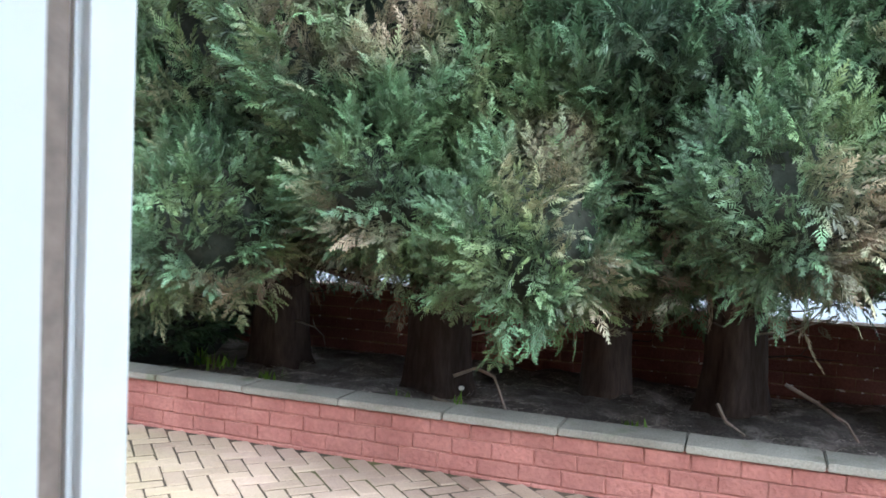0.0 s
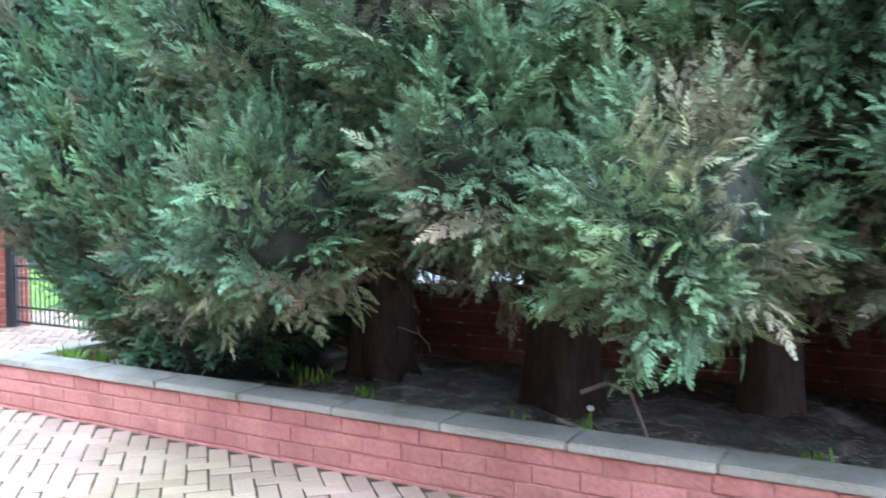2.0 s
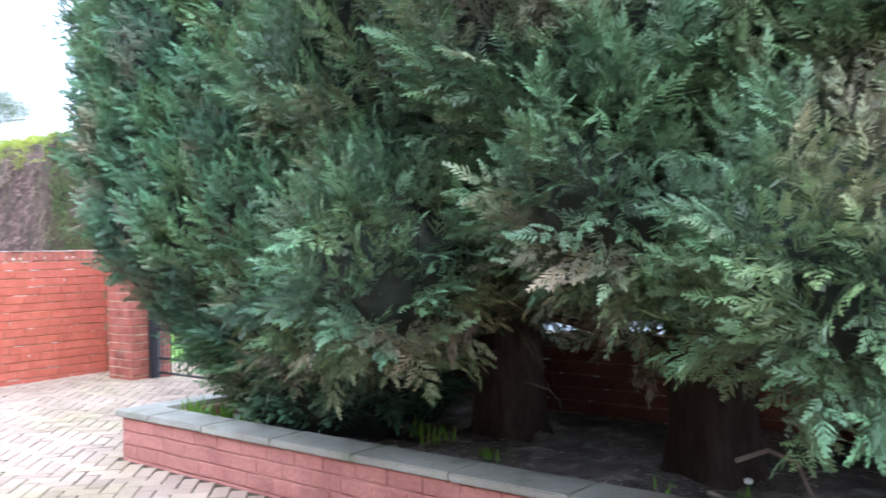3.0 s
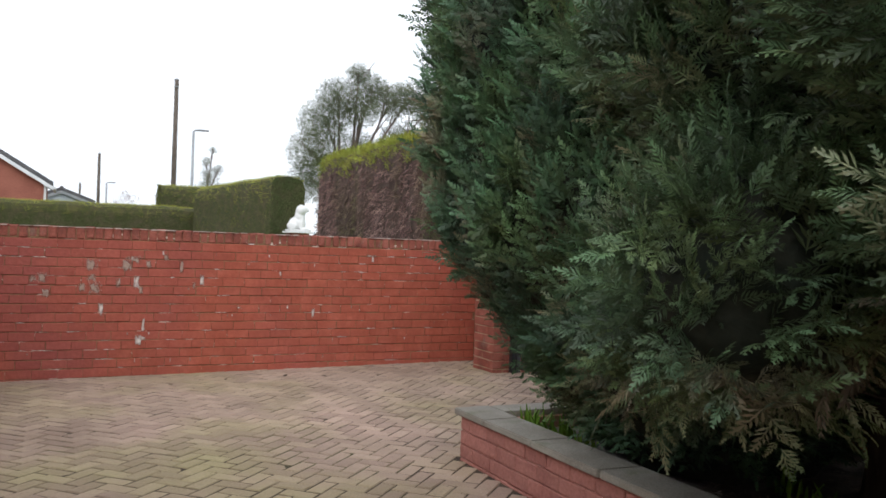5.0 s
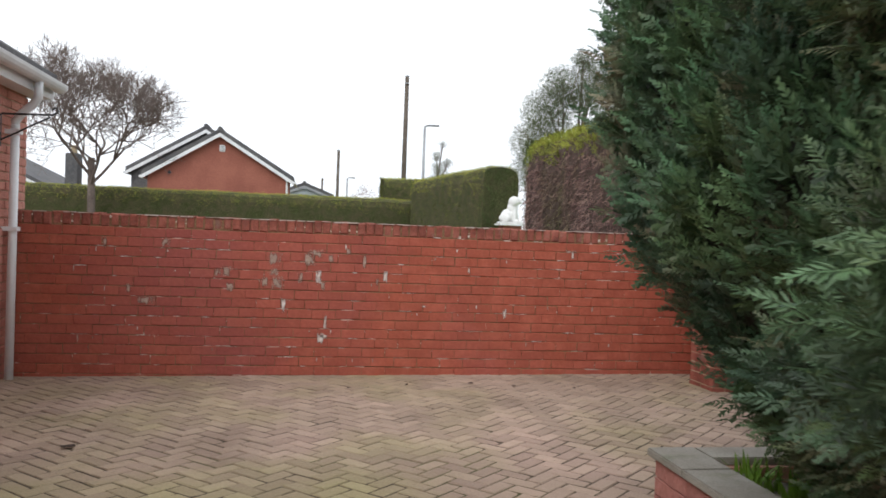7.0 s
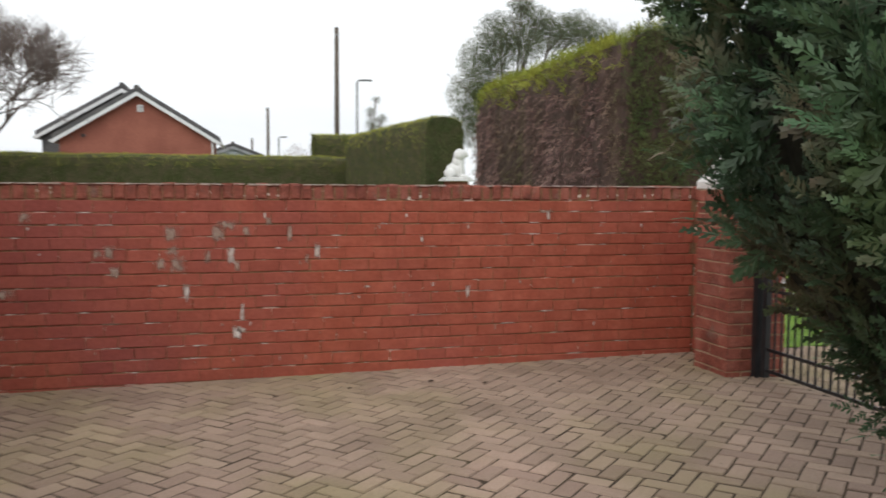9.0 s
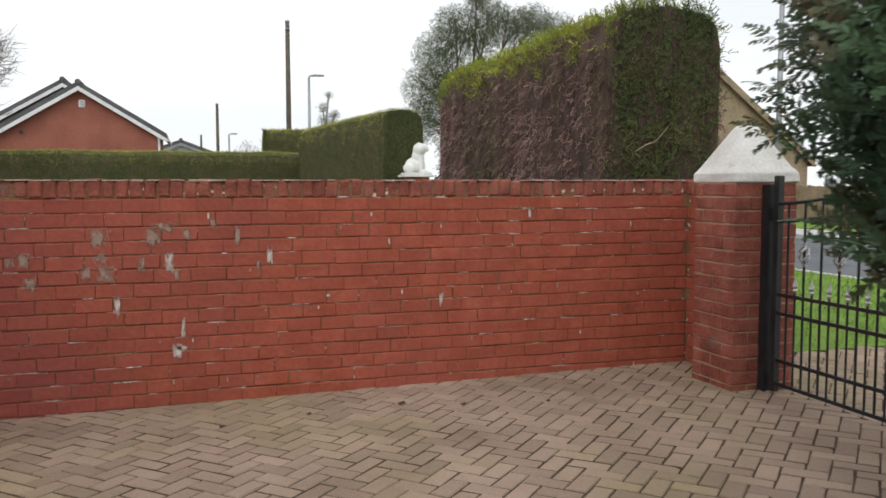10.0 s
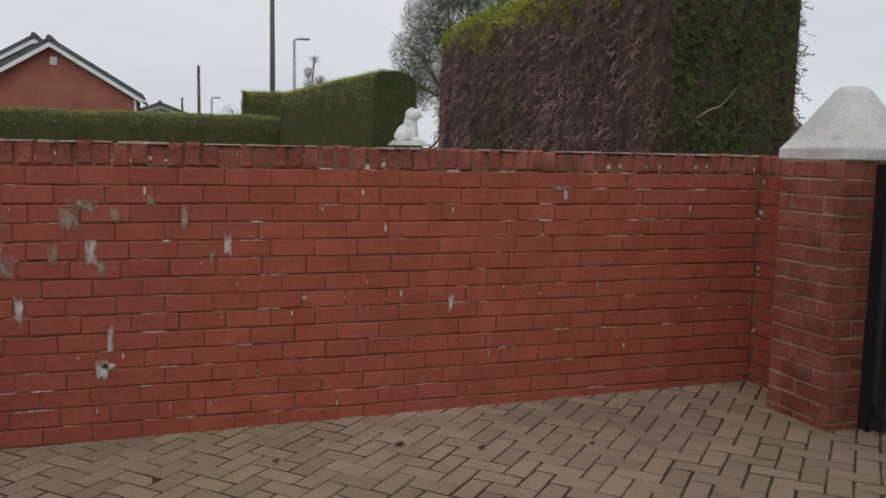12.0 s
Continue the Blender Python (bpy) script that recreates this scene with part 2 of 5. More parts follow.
HOUSE_BRICK = surf("house_brick", [(0.25, 0.09, 0.065), (0.32, 0.12, 0.085)], 1.2, 0.9, 0.4, 14, grain=0.12)
OWN_BRICK = surf("pink_facing_brick", [(0.40, 0.17, 0.13), (0.50, 0.24, 0.19)], 4, 0.9, 0.4, 60, vary=0.15)
ROOF = surf("dark_roof_tiles", [(0.085, 0.085, 0.09), (0.13, 0.125, 0.125)], 1.5, 0.85, 0.6, 12)
ROOF_TAN = surf("tan_roof_tiles", [(0.26, 0.20, 0.13), (0.34, 0.27, 0.18)], 1.5, 0.85, 0.6, 12)
WHITE = surf("white_trim", [(0.66, 0.67, 0.68), (0.76, 0.77, 0.78)], 2, 0.5, 0.05, 30, grain=0.04)
PALE_WALL = surf("pale_render", [(0.42, 0.47, 0.50), (0.50, 0.55, 0.58)], 2, 0.9, 0.2, 20)
POLE_WOOD = surf("weathered_pole_wood", [(0.085, 0.07, 0.055), (0.14, 0.115, 0.095)], 3, 0.9, 0.4, 30)
STEEL = surf("galvanised_steel", [(0.28, 0.29, 0.30), (0.38, 0.39, 0.40)], 3, 0.5, 0.05, 40, metal=0.5)
FENCE_WOOD = surf("fence_timber", [(0.20, 0.14, 0.09), (0.30, 0.22, 0.15)], 3, 0.9, 0.4, 30)
TREE_LEAF = surf("grey_green_tree_leaves", [(0.085, 0.105, 0.055), (0.155, 0.175, 0.095)], 0.6, 0.7, 0.0, 20, tint=0.35)
BRANCH = surf("bare_branches", [(0.12, 0.092, 0.080), (0.19, 0.150, 0.132)], 3, 0.9, 0.0, 30)
YOUNG = surf("bulb_leaves", [(0.10, 0.27, 0.02), (0.17, 0.36, 0.04)], 6, 0.5, 0.0, 30, tint=0.2)
PETAL = surf("white_petals", [(0.75, 0.74, 0.66), (0.82, 0.80, 0.74)], 6, 0.6, 0.0, 30)


# ---- building helpers ----
def slope(x):
    """The drive falls gently towards the house."""
    return 0.014 * (x + 2.8)


def link(name, data, parent=None, label=""):
    ob = new(name, data)
    if parent is not None:
        ob.parent = parent
        if parent.type == "EMPTY":
            ob.matrix_parent_inverse = Matrix.Translation(-parent.location)
    if label:
        ob["label"] = label
    return ob


def part(name, bm, material, parent=None, label="", smooth=False):
    me = bpy.data.meshes.new(name)
    bm.to_mesh(me)
    bm.free()
    me.materials.append(material)
    if smooth:
        me.polygons.foreach_set("use_smooth", [True] * len(me.polygons))
    return link(name, me, parent, label)


def thing(name, loc, label, category, group=""):
    ob = new(name)
    ob.location = loc
    ob.empty_display_size = 0.1
    return tagged(ob, label, category, group)


def bbox(bm, x0, x1, y0, y1, z0, z1, bevel=0.0, m=None):
    g = bmesh.ops.create_cube(bm, size=1)["verts"]
    bmesh.ops.transform(bm, verts=g, matrix=Matrix.Translation(((x0 + x1) / 2, (y0 + y1) / 2, (z0 + z1) / 2)) @ Matrix.Diagonal((x1 - x0, y1 - y0, z1 - z0, 1)))
    if bevel:
        ed = list({e for v in g for e in v.link_edges})
        g = bmesh.ops.bevel(bm, geom=ed, offset=bevel, segments=2, affect="EDGES")["verts"]
    if m is not None:
        bmesh.ops.transform(bm, verts=g, matrix=m)
    return bm


def box(name, x0, x1, y0, y1, z0, z1, material, parent=None, bevel=0.0, label=""):
    return part(name, bbox(bmesh.new(), x0, x1, y0, y1, z0, z1, bevel), material, parent, label)


def rod(bm, a, b, r0, r1=None, seg=8):
    a, b = Vector(a), Vector(b)
    d = b - a
    m = Matrix.Translation((a + b) / 2) @ d.to_track_quat("Z", "Y").to_matrix().to_4x4()
    bmesh.ops.create_cone(bm, cap_ends=True, segments=seg, radius1=r0, radius2=r0 if r1 is None else r1, depth=d.length, matrix=m)
    return bm


def tube(bm, pts, radii, seg=6):
    """One tube through pts."""
    rings = []
    for i, p in enumerate(pts):
        d = (Vector(pts[min(i + 1, len(pts) - 1)]) - Vector(pts[max(i - 1, 0)])).normalized()
        s = d.cross(Vector((0.13, 0.31, 0.94))).normalized()
        u = d.cross(s)
        rings.append([bm.verts.new(Vector(p) + (s * math.cos(k * 2 * math.pi / seg) + u * math.sin(k * 2 * math.pi / seg)) * radii[i]) for k in range(seg)])
    for a, b in zip(rings, rings[1:]):
        for k in range(seg):
            bm.faces.new((a[k], a[(k + 1) % seg], b[(k + 1) % seg], b[k]))
    bm.faces.new(rings[-1])
    bm.faces.new(rings[0][::-1])
    return bm


def lathe(bm, profile, cx, cy, seg=16):
    rings = [[bm.verts.new((cx + r * math.cos(k * 2 * math.pi / seg), cy + r * math.sin(k * 2 * math.pi / seg), z)) for k in range(seg)] for r, z in profile]
    for a, b in zip(rings, rings[1:]):
        for k in range(seg):
            bm.faces.new((a[k], a[(k + 1) % seg], b[(k + 1) % seg], b[k]))
    bm.faces.new(rings[-1])
    bm.faces.new(rings[0][::-1])
    return bm


def np_mesh(name, verts, quads, tints, material, parent=None, label=""):
    me = bpy.data.meshes.new(name)
    me.vertices.add(len(verts))
    me.vertices.foreach_set("co", np.ascontiguousarray(verts, dtype=np.float32).ravel())
    me.loops.add(quads.size)
    me.loops.foreach_set("vertex_index", np.ascontiguousarray(quads, dtype=np.int32).ravel())
    me.polygons.add(len(quads))
    me.polygons.foreach_set("loop_start", np.arange(0, quads.size, 4, dtype=np.int32))
    me.update(calc_edges=True)
    me.shade_flat()
    at = me.attributes.new("tint", "FLOAT", "FACE")
    at.data.foreach_set("value", np.ascontiguousarray(tints, dtype=np.float32))
    me.materials.append(material)
    return link(name, me, parent, label)


def scatter(template, pos, axis, face, size, rng):
    """Copies of a flat template (y along axis, z along face) joined into one array of verts, quads and tints."""
    tv, tq = template
    y = axis / np.linalg.norm(axis, axis=1, keepdims=True)
    x = np.cross(y, face)
    x /= np.linalg.norm(x, axis=1, keepdims=True) + 1e-9
    z = np.cross(x, y)
    v = (tv[None, :, 0:1] * x[:, None] + tv[None, :, 1:2] * y[:, None] + tv[None, :, 2:3] * z[:, None]) * size[:, None, None] + pos[:, None]
    q = tq[None] + (np.arange(len(pos)) * len(tv))[:, None, None]
    return v.reshape(-1, 3), q.reshape(-1, 4), np.repeat(rng.random(len(pos)), len(tq))


def spray(pairs, lobes, seed, broad=1.0):
    """A flat cypress spray, one unit long: side shoots of small pointed lobes, arching over at the tip."""
    rng = np.random.default_rng(seed)
    v, q = [], []

    def lobe(ax, ay, dx, dy, length, width):
        n, width = np.hypot(dx, dy), width * broad
        dx, dy = dx / n, dy / n
        bend = lambda px, py: -0.28 * py * py - 0.5 * abs(px) ** 1.5 + rng.uniform(-0.02, 0.02)
        pts = [(ax, ay), (ax + dx * length * 0.45 - dy * width, ay + dy * length * 0.45 + dx * width), (ax + dx * length, ay + dy * length),
               (ax + dx * length * 0.45 + dy * width, ay + dy * length * 0.45 - dx * width)]
        k = len(v)
        v.extend((px, py, bend(px, py)) for px, py in pts)
        q.append((k, k + 1, k + 2, k + 3))

    lobe(0, 0, 0, 1, 0.62, 0.018)
    lobe(0, 0.55, 0, 1, 0.45, 0.032)
    for i in range(pairs):
        s = 0.10 + 0.78 * i / (pairs - 1)
        ln = 0.36 * (1 - s) ** 0.7 * rng.uniform(0.7, 1.2) + 0.05
        for side in (-1, 1):
            a = radians(rng.uniform(30, 50))
            dx, dy = side * math.sin(a), math.cos(a)
            lobe(0, s + rng.uniform(-0.02, 0.02), dx, dy, ln, 0.026)
            if lobes > 1 and i < pairs - 2:
                lobe(dx * ln * 0.5, s + dy * ln * 0.5, dx * 0.2, 1, ln * 0.55, 0.02)
    return np.array(v), np.array(q)


SPRAYS = [spray(7, 2, k) for k in range(6)]
SPRIGS = [spray(6, 1, 20 + k, 1.35) for k in range(6)]
DENSE_SPRIGS = [spray(5, 1, 40 + k, 2.1) for k in range(6)]
TUFT = spray(3, 1, 9)


def brick_mesh(name, l, h, d, material, seed=0, c=0.006):
    """A brick with its face at y = 0, chamfered and a little out of true; the origin at its face's centre."""
    rng = random.Random(seed)
    j = lambda s: rng.uniform(-s, s)
    o = [(x * l / 2, 0, z * h / 2) for x, z in ((-1, -1), (1, -1), (1, 1), (-1, 1))]
    v = [(x * (1 - 2 * c / l) + j(0.002), j(0.0015), z * (1 - 2 * c / h) + j(0.002)) for x, _, z in o]
    v += [(x + j(0.0015), c * 0.8, z + j(0.0015)) for x, _, z in o] + [(x, d, z) for x, _, z in o]
    f = [(0, 1, 2, 3)] + [(a + k, a + 4 + k, a + 4 + (k + 1) % 4, a + (k + 1) % 4) for a in (0, 4) for k in range(4)]
    me = bpy.data.meshes.new(name)
    me.from_pydata(v, [], f)
    me.materials.append(material)
    return me


def pieces(parent, name, meshes, places, rest_name="", inside=None, rest_m=None):
    """Brick after brick as objects of their own; those that inside() leaves out are joined into one."""
    rng = random.Random(len(places))
    left = []
    for kind, m in places:
        me = rng.choice(meshes[kind])
        if inside is None or inside(m.translation):
            ob = link(name, me, parent)
            ob.matrix_basis = m
        else:
            left.append((me, m))
    if left:
        v, q, tt = [], [], []
        for me, m in left:
            k = len(v)
            v += [m @ w.co for w in me.vertices]
            q += [[k + i for i in p.vertices] for p in me.polygons]
            tt += [rng.random()] * len(me.polygons)
        return np_mesh(rest_name, np.array([tuple(p) for p in v]), np.array(q), np.array(tt), rest_m or left[0][0].materials[0], parent)


def herringbone(x0, x1, y0, y1):
    """Centres and turns of 200 x 100 mm blocks laid at 45 degrees to the wall."""
    out, u = [], 0.1
    c, s = math.cos(radians(45)), math.sin(radians(45))
    span = int((abs(x1 - x0) + abs(y1 - y0)) / u) + 4
    cx, cy = (x0 + x1) / 2, (y0 + y1) / 2
    for i in range(-span, span):
        for j in range(-span, span):
            k = (i - j) % 4
            if k == 0:
                a, b, turn = (i + 1) * u, (j + 0.5) * u, 45
            elif k == 3:
                a, b, turn = (i + 0.5) * u, (j + 1) * u, 135
            else:
                continue
            x, y = cx + a * c - b * s, cy + a * s + b * c
            if x0 < x < x1 and y0 < y < y1:
                out.append((x, y, turn))
    return out


def paver_mesh(seed):
    me = brick_mesh("paver", 0.192, 0.092, 0.05, PAVER, seed, 0.006)
    me.transform(Matrix.Rotation(radians(-90), 4, "X"))
    return me


def lay(course_z, a0, a1, place, pitch=0.210, offset=0.0, jitter=0.0025, rng=random):
    """Places of the bricks of one course between a0 and a1."""
    out, a = [], a0 + offset - pitch
    while a < a1:
        lo, hi = max(a, a0), min(a + pitch, a1)
        if hi - lo > 0.05:
            m = place((lo + hi) / 2, course_z + rng.uniform(-jitter, jitter))
            w = (hi - lo - rng.choice((0.002, 0.003, 0.004, 0.008))) / 0.215
            out.append((0, m @ Matrix.Translation((0, rng.uniform(-0.002, 0.0025), 0)) @ pose(0, 0, 0, rng.uniform(-0.6, 0.6), 0, rng.uniform(-0.7, 0.7))
                        @ Matrix.Diagonal((w, 1, 1, 1))))
        a += pitch
    return out


COURSE = 0.0838
RNG = random.Random(5)

# ---- ground ----
bm = bmesh.new()
bmesh.ops.create_circle(bm, cap_ends=True, segments=64, radius=900, matrix=Matrix.Translation((0, 0, -0.14)))
tagged(part("ground", bm, GROUND), "open rough ground running to the horizon", "ground", kind="structure")


def slab(name, x0, x1, y0, y1, z0, z1, material, label, category="ground"):
    return tagged(box(name, x0, x1, y0, y1, z0, z1, material), label, category, kind="structure")


# ---- boundary wall, return and pillar ----
wall_north = tagged(box("wall_north", -6.25, -0.145, 0.0065, 0.215, -0.12, 1.333, MORTAR),
                    "red painted brick garden wall with flaking paint and a brick-on-edge top", "wall", kind="structure")
wall_return = tagged(box("wall_return", -0.1445, 0.08, -0.452, 0.215, -0.12, 1.333, MORTAR),
                     "short red painted brick return wall beside the pillar", "wall", kind="structure")

# ---- drive ----
bm = bmesh.new()
vs = [bm.verts.new((x, y, slope(x) + dz)) for dz in (-0.1, -0.0045) for x, y in ((-6.25, -13), (-0.05, -13), (-0.05, 0.005), (-6.25, 0.005))]
for f in ((3, 2, 1, 0), (4, 5, 6, 7), (0, 1, 5, 4), (1, 2, 6, 5), (2, 3, 7, 6), (3, 0, 4, 7)):
    bm.faces.new([vs[k] for k in f])
driveway = tagged(part("driveway", bm, JOINT), "herringbone block-paved drive with mossy sand joints", "driveway", kind="structure")
slab("crossover", -0.05, 5.2, -4.2, 0.1, -0.13, 0.012, JOINT, "block-paved crossing between the gate and the road", "pavement")
slab("verge_north", 0.3, 5.2, 0.1, 60, -0.13, 0.02, GRASS, "bright green grass verge beside the road", "grass")
slab("verge_south", 0.3, 5.2, -60, -4.2, -0.13, 0.02, GRASS, "bright green grass verge beside the road", "grass")
slab("kerb_near", 5.2, 5.33, -60, 60, -0.13, 0.03, KERB, "pale concrete kerb along the road", "kerb")
slab("road", 5.33, 11.6, -60, 60, -0.13, -0.08, ASPHALT, "grey worn asphalt road", "road")
slab("kerb_far", 11.6, 11.75, -60, 60, -0.13, 0.03, KERB, "pale concrete kerb along the road", "kerb")
slab("pavement_far", 11.75, 13.6, -60, 60, -0.13, 0.03, KERB, "pale concrete pavement across the road", "pavement")
slab("lawn_far", 13.6, 19, -60, 60, -0.13, 0.05, GRASS, "green front lawn across the road", "grass")

# ---- own house and porch ----
wall_west = tagged(box("wall_west", -6.5, -6.262, -13, 0.36, -0.12, 2.42, MORTAR_GREY), "pink brick house front", "wall", kind="structure")
box("end_wall", -12, -6.5, 0.16, 0.36, -0.12, 2.42, OWN_BRICK, wall_west)
box("back_wall", -12.2, -12, -13, 0.36, -0.12, 2.42, OWN_BRICK, wall_west)
box("far_end_wall", -12, -6.5, -13, -12.8, -0.12, 2.42, OWN_BRICK, wall_west)
roof = thing("house_roof", (-9.1, -6, 2.42), "dark tiled roof with white fascia over the house front", "roof")
roof["kind"] = "structure"
bm = bmesh.new()
for x0, z0, x1, z1 in ((-6.06, 2.5, -9.1, 4.3), (-12.3, 2.5, -9.1, 4.3)):
    vs = [bm.verts.new(p) for p in ((x0, -13.3, z0), (x0, 0.50, z0), (x1, 0.50, z1), (x1, -13.3, z1), (x0, -13.3, z0 + 0.06), (x0, 0.50, z0 + 0.06), (x1, 0.50, z1 + 0.06), (x1, -13.3, z1 + 0.06))]
    for f in ((3, 2, 1, 0), (4, 5, 6, 7), (0, 1, 5, 4), (1, 2, 6, 5), (2, 3, 7, 6), (3, 0, 4, 7)):
        bm.faces.new([vs[k] for k in f])
part("tiles", bm, ROOF, roof)
box("fascia", -6.10, -6.075, -13.2, 0.47, 2.33, 2.5, WHITE, roof, 0.003)
box("soffit", -6.262, -6.10, -13.2, 0.47, 2.335, 2.355, WHITE, roof)
box("gable_end", -12.2, -6.26, 0.37, 0.39, 2.42, 2.6, WHITE, roof)
gutter = thing("rain_gutter", (-6.02, -6, 2.4), "white plastic gutter and downpipe on the house front", "gutter")
bm = bmesh.new()
n, prev = 8, None
for y in (-13.2, 0.48):
    ring = [bm.verts.new((-6.02 + 0.056 * math.cos(math.pi * (1 + k / n)), y, 2.47 + 0.07 * math.sin(math.pi * (1 + k / n)))) for k in range(n + 1)]
    if prev:
        for k in range(n):
            bm.faces.new((prev[k], prev[k + 1], ring[k + 1], ring[k]))
    prev = ring
g = part("channel", bm, WHITE, gutter)
g.modifiers.new("thickness", "SOLIDIFY").thickness = 0.006
bm = bmesh.new()
tube(bm, [(-6.02, -0.14, 2.4), (-6.02, -0.14, 2.27), (-6.07, -0.14, 2.2), (-6.14, -0.15, 2.13), (-6.185, -0.15, 2.07), (-6.185, -0.15, 2.)], [0.036] * 6, 12)
part("swan_neck", bm, WHITE, gutter, smooth=True)
part("downpipe", rod(bmesh.new(), (-6.185, -0.15, 2.04), (-6.185, -0.15, -0.05), 0.034, seg=14), WHITE, gutter, smooth=True)
for z in (1.19, 1.98):
    box("pipe_clip", -6.262, -6.14, -0.20, -0.10, z - 0.018, z + 0.018, WHITE, gutter, 0.004)
bracket = thing("hanging_basket_bracket", (-6.26, -0.28, 2.05), "black iron hanging basket bracket on the brickwork", "bracket")
bm = bmesh.new()
tube(bm, [(-6.255, -0.28, 2.11), (-6.05, -0.28, 2.115), (-5.86, -0.28, 2.12), (-5.82, -0.28, 2.15), (-5.84, -0.28, 2.18), (-5.87, -0.28, 2.16)], [0.008] * 6)
part("arm", bm, IRON, bracket)
bm = bmesh.new()
tube(bm, [(-6.255, -0.28, 1.9), (-6.12, -0.28, 1.97), (-6.0, -0.28, 2.04), (-5.88, -0.28, 2.1)], [0.007] * 4)
part("brace", bm, IRON, bracket)
box("plate", -6.262, -6.25, -0.295, -0.265, 1.85, 2.16, IRON, bracket)

porch = thing("porch", (-5.9, -9.0, 0), "white plastic framed entrance porch with open door", "porch")
frame_n = box("door_frame", -5.622, -5.57, -8.492, -8.41, -0.05, 2.1, UPVC, porch, 0.006)
# Strip in the groove, coloured like the shadow there.
box("groove_strip", -5.647, -5.622, -8.484, -8.41, -0.05, 2.1, GROOVE_BROWN, frame_n, 0.002, "brown strip standing in for the shaded frame groove")
box("door_leaf", -6.235, -5.649, -8.495, -8.44, 0.0, 2.08, UPVC, porch, 0.004)
box("door_frame", -5.645, -5.57, -9.62, -9.54, -0.05, 2.1, UPVC, porch, 0.006)
box("side_panel", -6.26, -5.645, -9.62, -9.56, -0.05, 2.1, UPVC, porch, 0.004)
box("porch_roof", -6.26, -5.45, -9.75, -8.30, 2.1, 2.2, WHITE, porch, 0.01)
box("door_step", -6.26, -5.55, -9.6, -8.45, -0.05, 0.02, STONE, porch, 0.01)

# ---- gate pillar ----
pillar = thing("gate_pillar", (-0.16, -0.66, 0), "red brick gate pillar with a white stone pyramid cap", "pillar")
box("core", -0.382, 0.061, -0.87, -0.456, -0.1, 1.335, MORTAR_GREY, pillar)
bm = bmesh.new()
cx, cy = -0.161, -0.66
levels = [(0.220, 1.328), (0.228, 1.336), (0.228, 1.385), (0.219, 1.398), (0.196, 1.43), (0.06, 1.67), (0.04, 1.69), (0.0, 1.705)]
rings = []
for h, z in levels[:-1]:
    rings.append([bm.verts.new((cx + sx * h + RNG.uniform(-0.004, 0.004), cy + sy * h + RNG.uniform(-0.004, 0.004), z)) for sx, sy in ((-1, -1), (0, -1), (1, -1), (1, 0), (1, 1), (0, 1), (-1, 1), (-1, 0))])
for a, b in zip(rings, rings[1:]):
    for k in range(8):
        bm.faces.new((a[k], a[(k + 1) % 8], b[(k + 1) % 8], b[k]))
bm.faces.new(rings[-1])
bm.faces.new(rings[0][::-1])
part("cap", bm, CAP, pillar, "white painted stone pyramid cap")

# ---- gates ----
post = thing("gate_post", (-0.16, -0.905, 0), "black square steel gate post fixed to the pillar", "post")
box("shaft", -0.195, -0.125, -0.935, -0.866, -0.02, 1.315, IRON, post, 0.006)
for z in (0.13, 1.14):
    bm = rod(bmesh.new(), (-0.16, -0.95, z - 0.04), (-0.16, -0.95, z + 0.04), 0.014, seg=10)
    part("hinge", bm, IRON, post)


def gate_leaf(y0, sign, name, label):
    """A leaf from its hinge side at y0, running along sign * y."""
    w = 1.33
    g = thing(name, (-0.16, y0, 0.06), label, "gate", "driveway gates")
    Y = lambda s: y0 + sign * s
    x = -0.16
    top = lambda s: 1.2 + 0.25 * (s / w) ** 1.6
    box("stile", x - 0.022, x + 0.022, min(Y(0), Y(0.042)), max(Y(0), Y(0.042)), 0.05, 1.37, IRON, g, 0.003)
    box("stile", x - 0.018, x + 0.018, min(Y(w - 0.036), Y(w)), max(Y(w - 0.036), Y(w)), 0.03, 1.55, IRON, g, 0.003)
    for z in (0.10, 0.245, 0.535, 0.65):
        box("rail", x - 0.008, x + 0.008, min(Y(0.04), Y(w - 0.03)), max(Y(0.04), Y(w - 0.03)), z - 0.011, z + 0.011, IRON, g, 0.002)
    for dz in (0.0, -0.105):
        bm = bmesh.new()
        tube(bm, [(x, Y(0.03 + (w - 0.05) * k / 14), top(0.03 + (w - 0.05) * k / 14) + dz) for k in range(15)], [0.011] * 15, 6)
        part("arched_rail", bm, IRON, g)
    for k in range(9):
        s = 0.115 + 0.1385 * k
        bar = part("bar", rod(bmesh.new(), (x, Y(s), 0.09), (x, Y(s), top(s)), 0.0075, seg=6), IRON, g)
        if k % 2 == 1:
            bm = bmesh.new()
            for j in range(4):
                pts = []
                for i in range(9):
                    t = i / 8
                    a = j * math.pi / 2 + t * math.pi
                    r = 0.006 + 0.026 * math.sin(t * math.pi)
                    pts.append((x + r * math.cos(a), Y(s) + r * math.sin(a), 0.855 + 0.11 * t))
                tube(bm, pts, [0.0055] * 9, 5)
            rod(bm, (x, Y(s), 0.84), (x, Y(s), 0.858), 0.012)
            rod(bm, (x, Y(s), 0.962), (x, Y(s), 0.98), 0.012)
            part("basket", bm, SILVER, bar, "silver twisted basket")
        if k < 8:
            s2 = s + 0.069
            short = part("short_bar", rod(bmesh.new(), (x, Y(s2), 0.09), (x, Y(s2), 0.68), 0.0065, seg=6), IRON, g)
            bm = lathe(bmesh.new(), [(0.009, 0.675), (0.015, 0.69), (0.008, 0.70), (0.016, 0.715), (0.009, 0.735), (0.001, 0.775)], x, Y(s2), 8)
            part("finial", bm, SILVER, short, "silver spear finial")
    return g


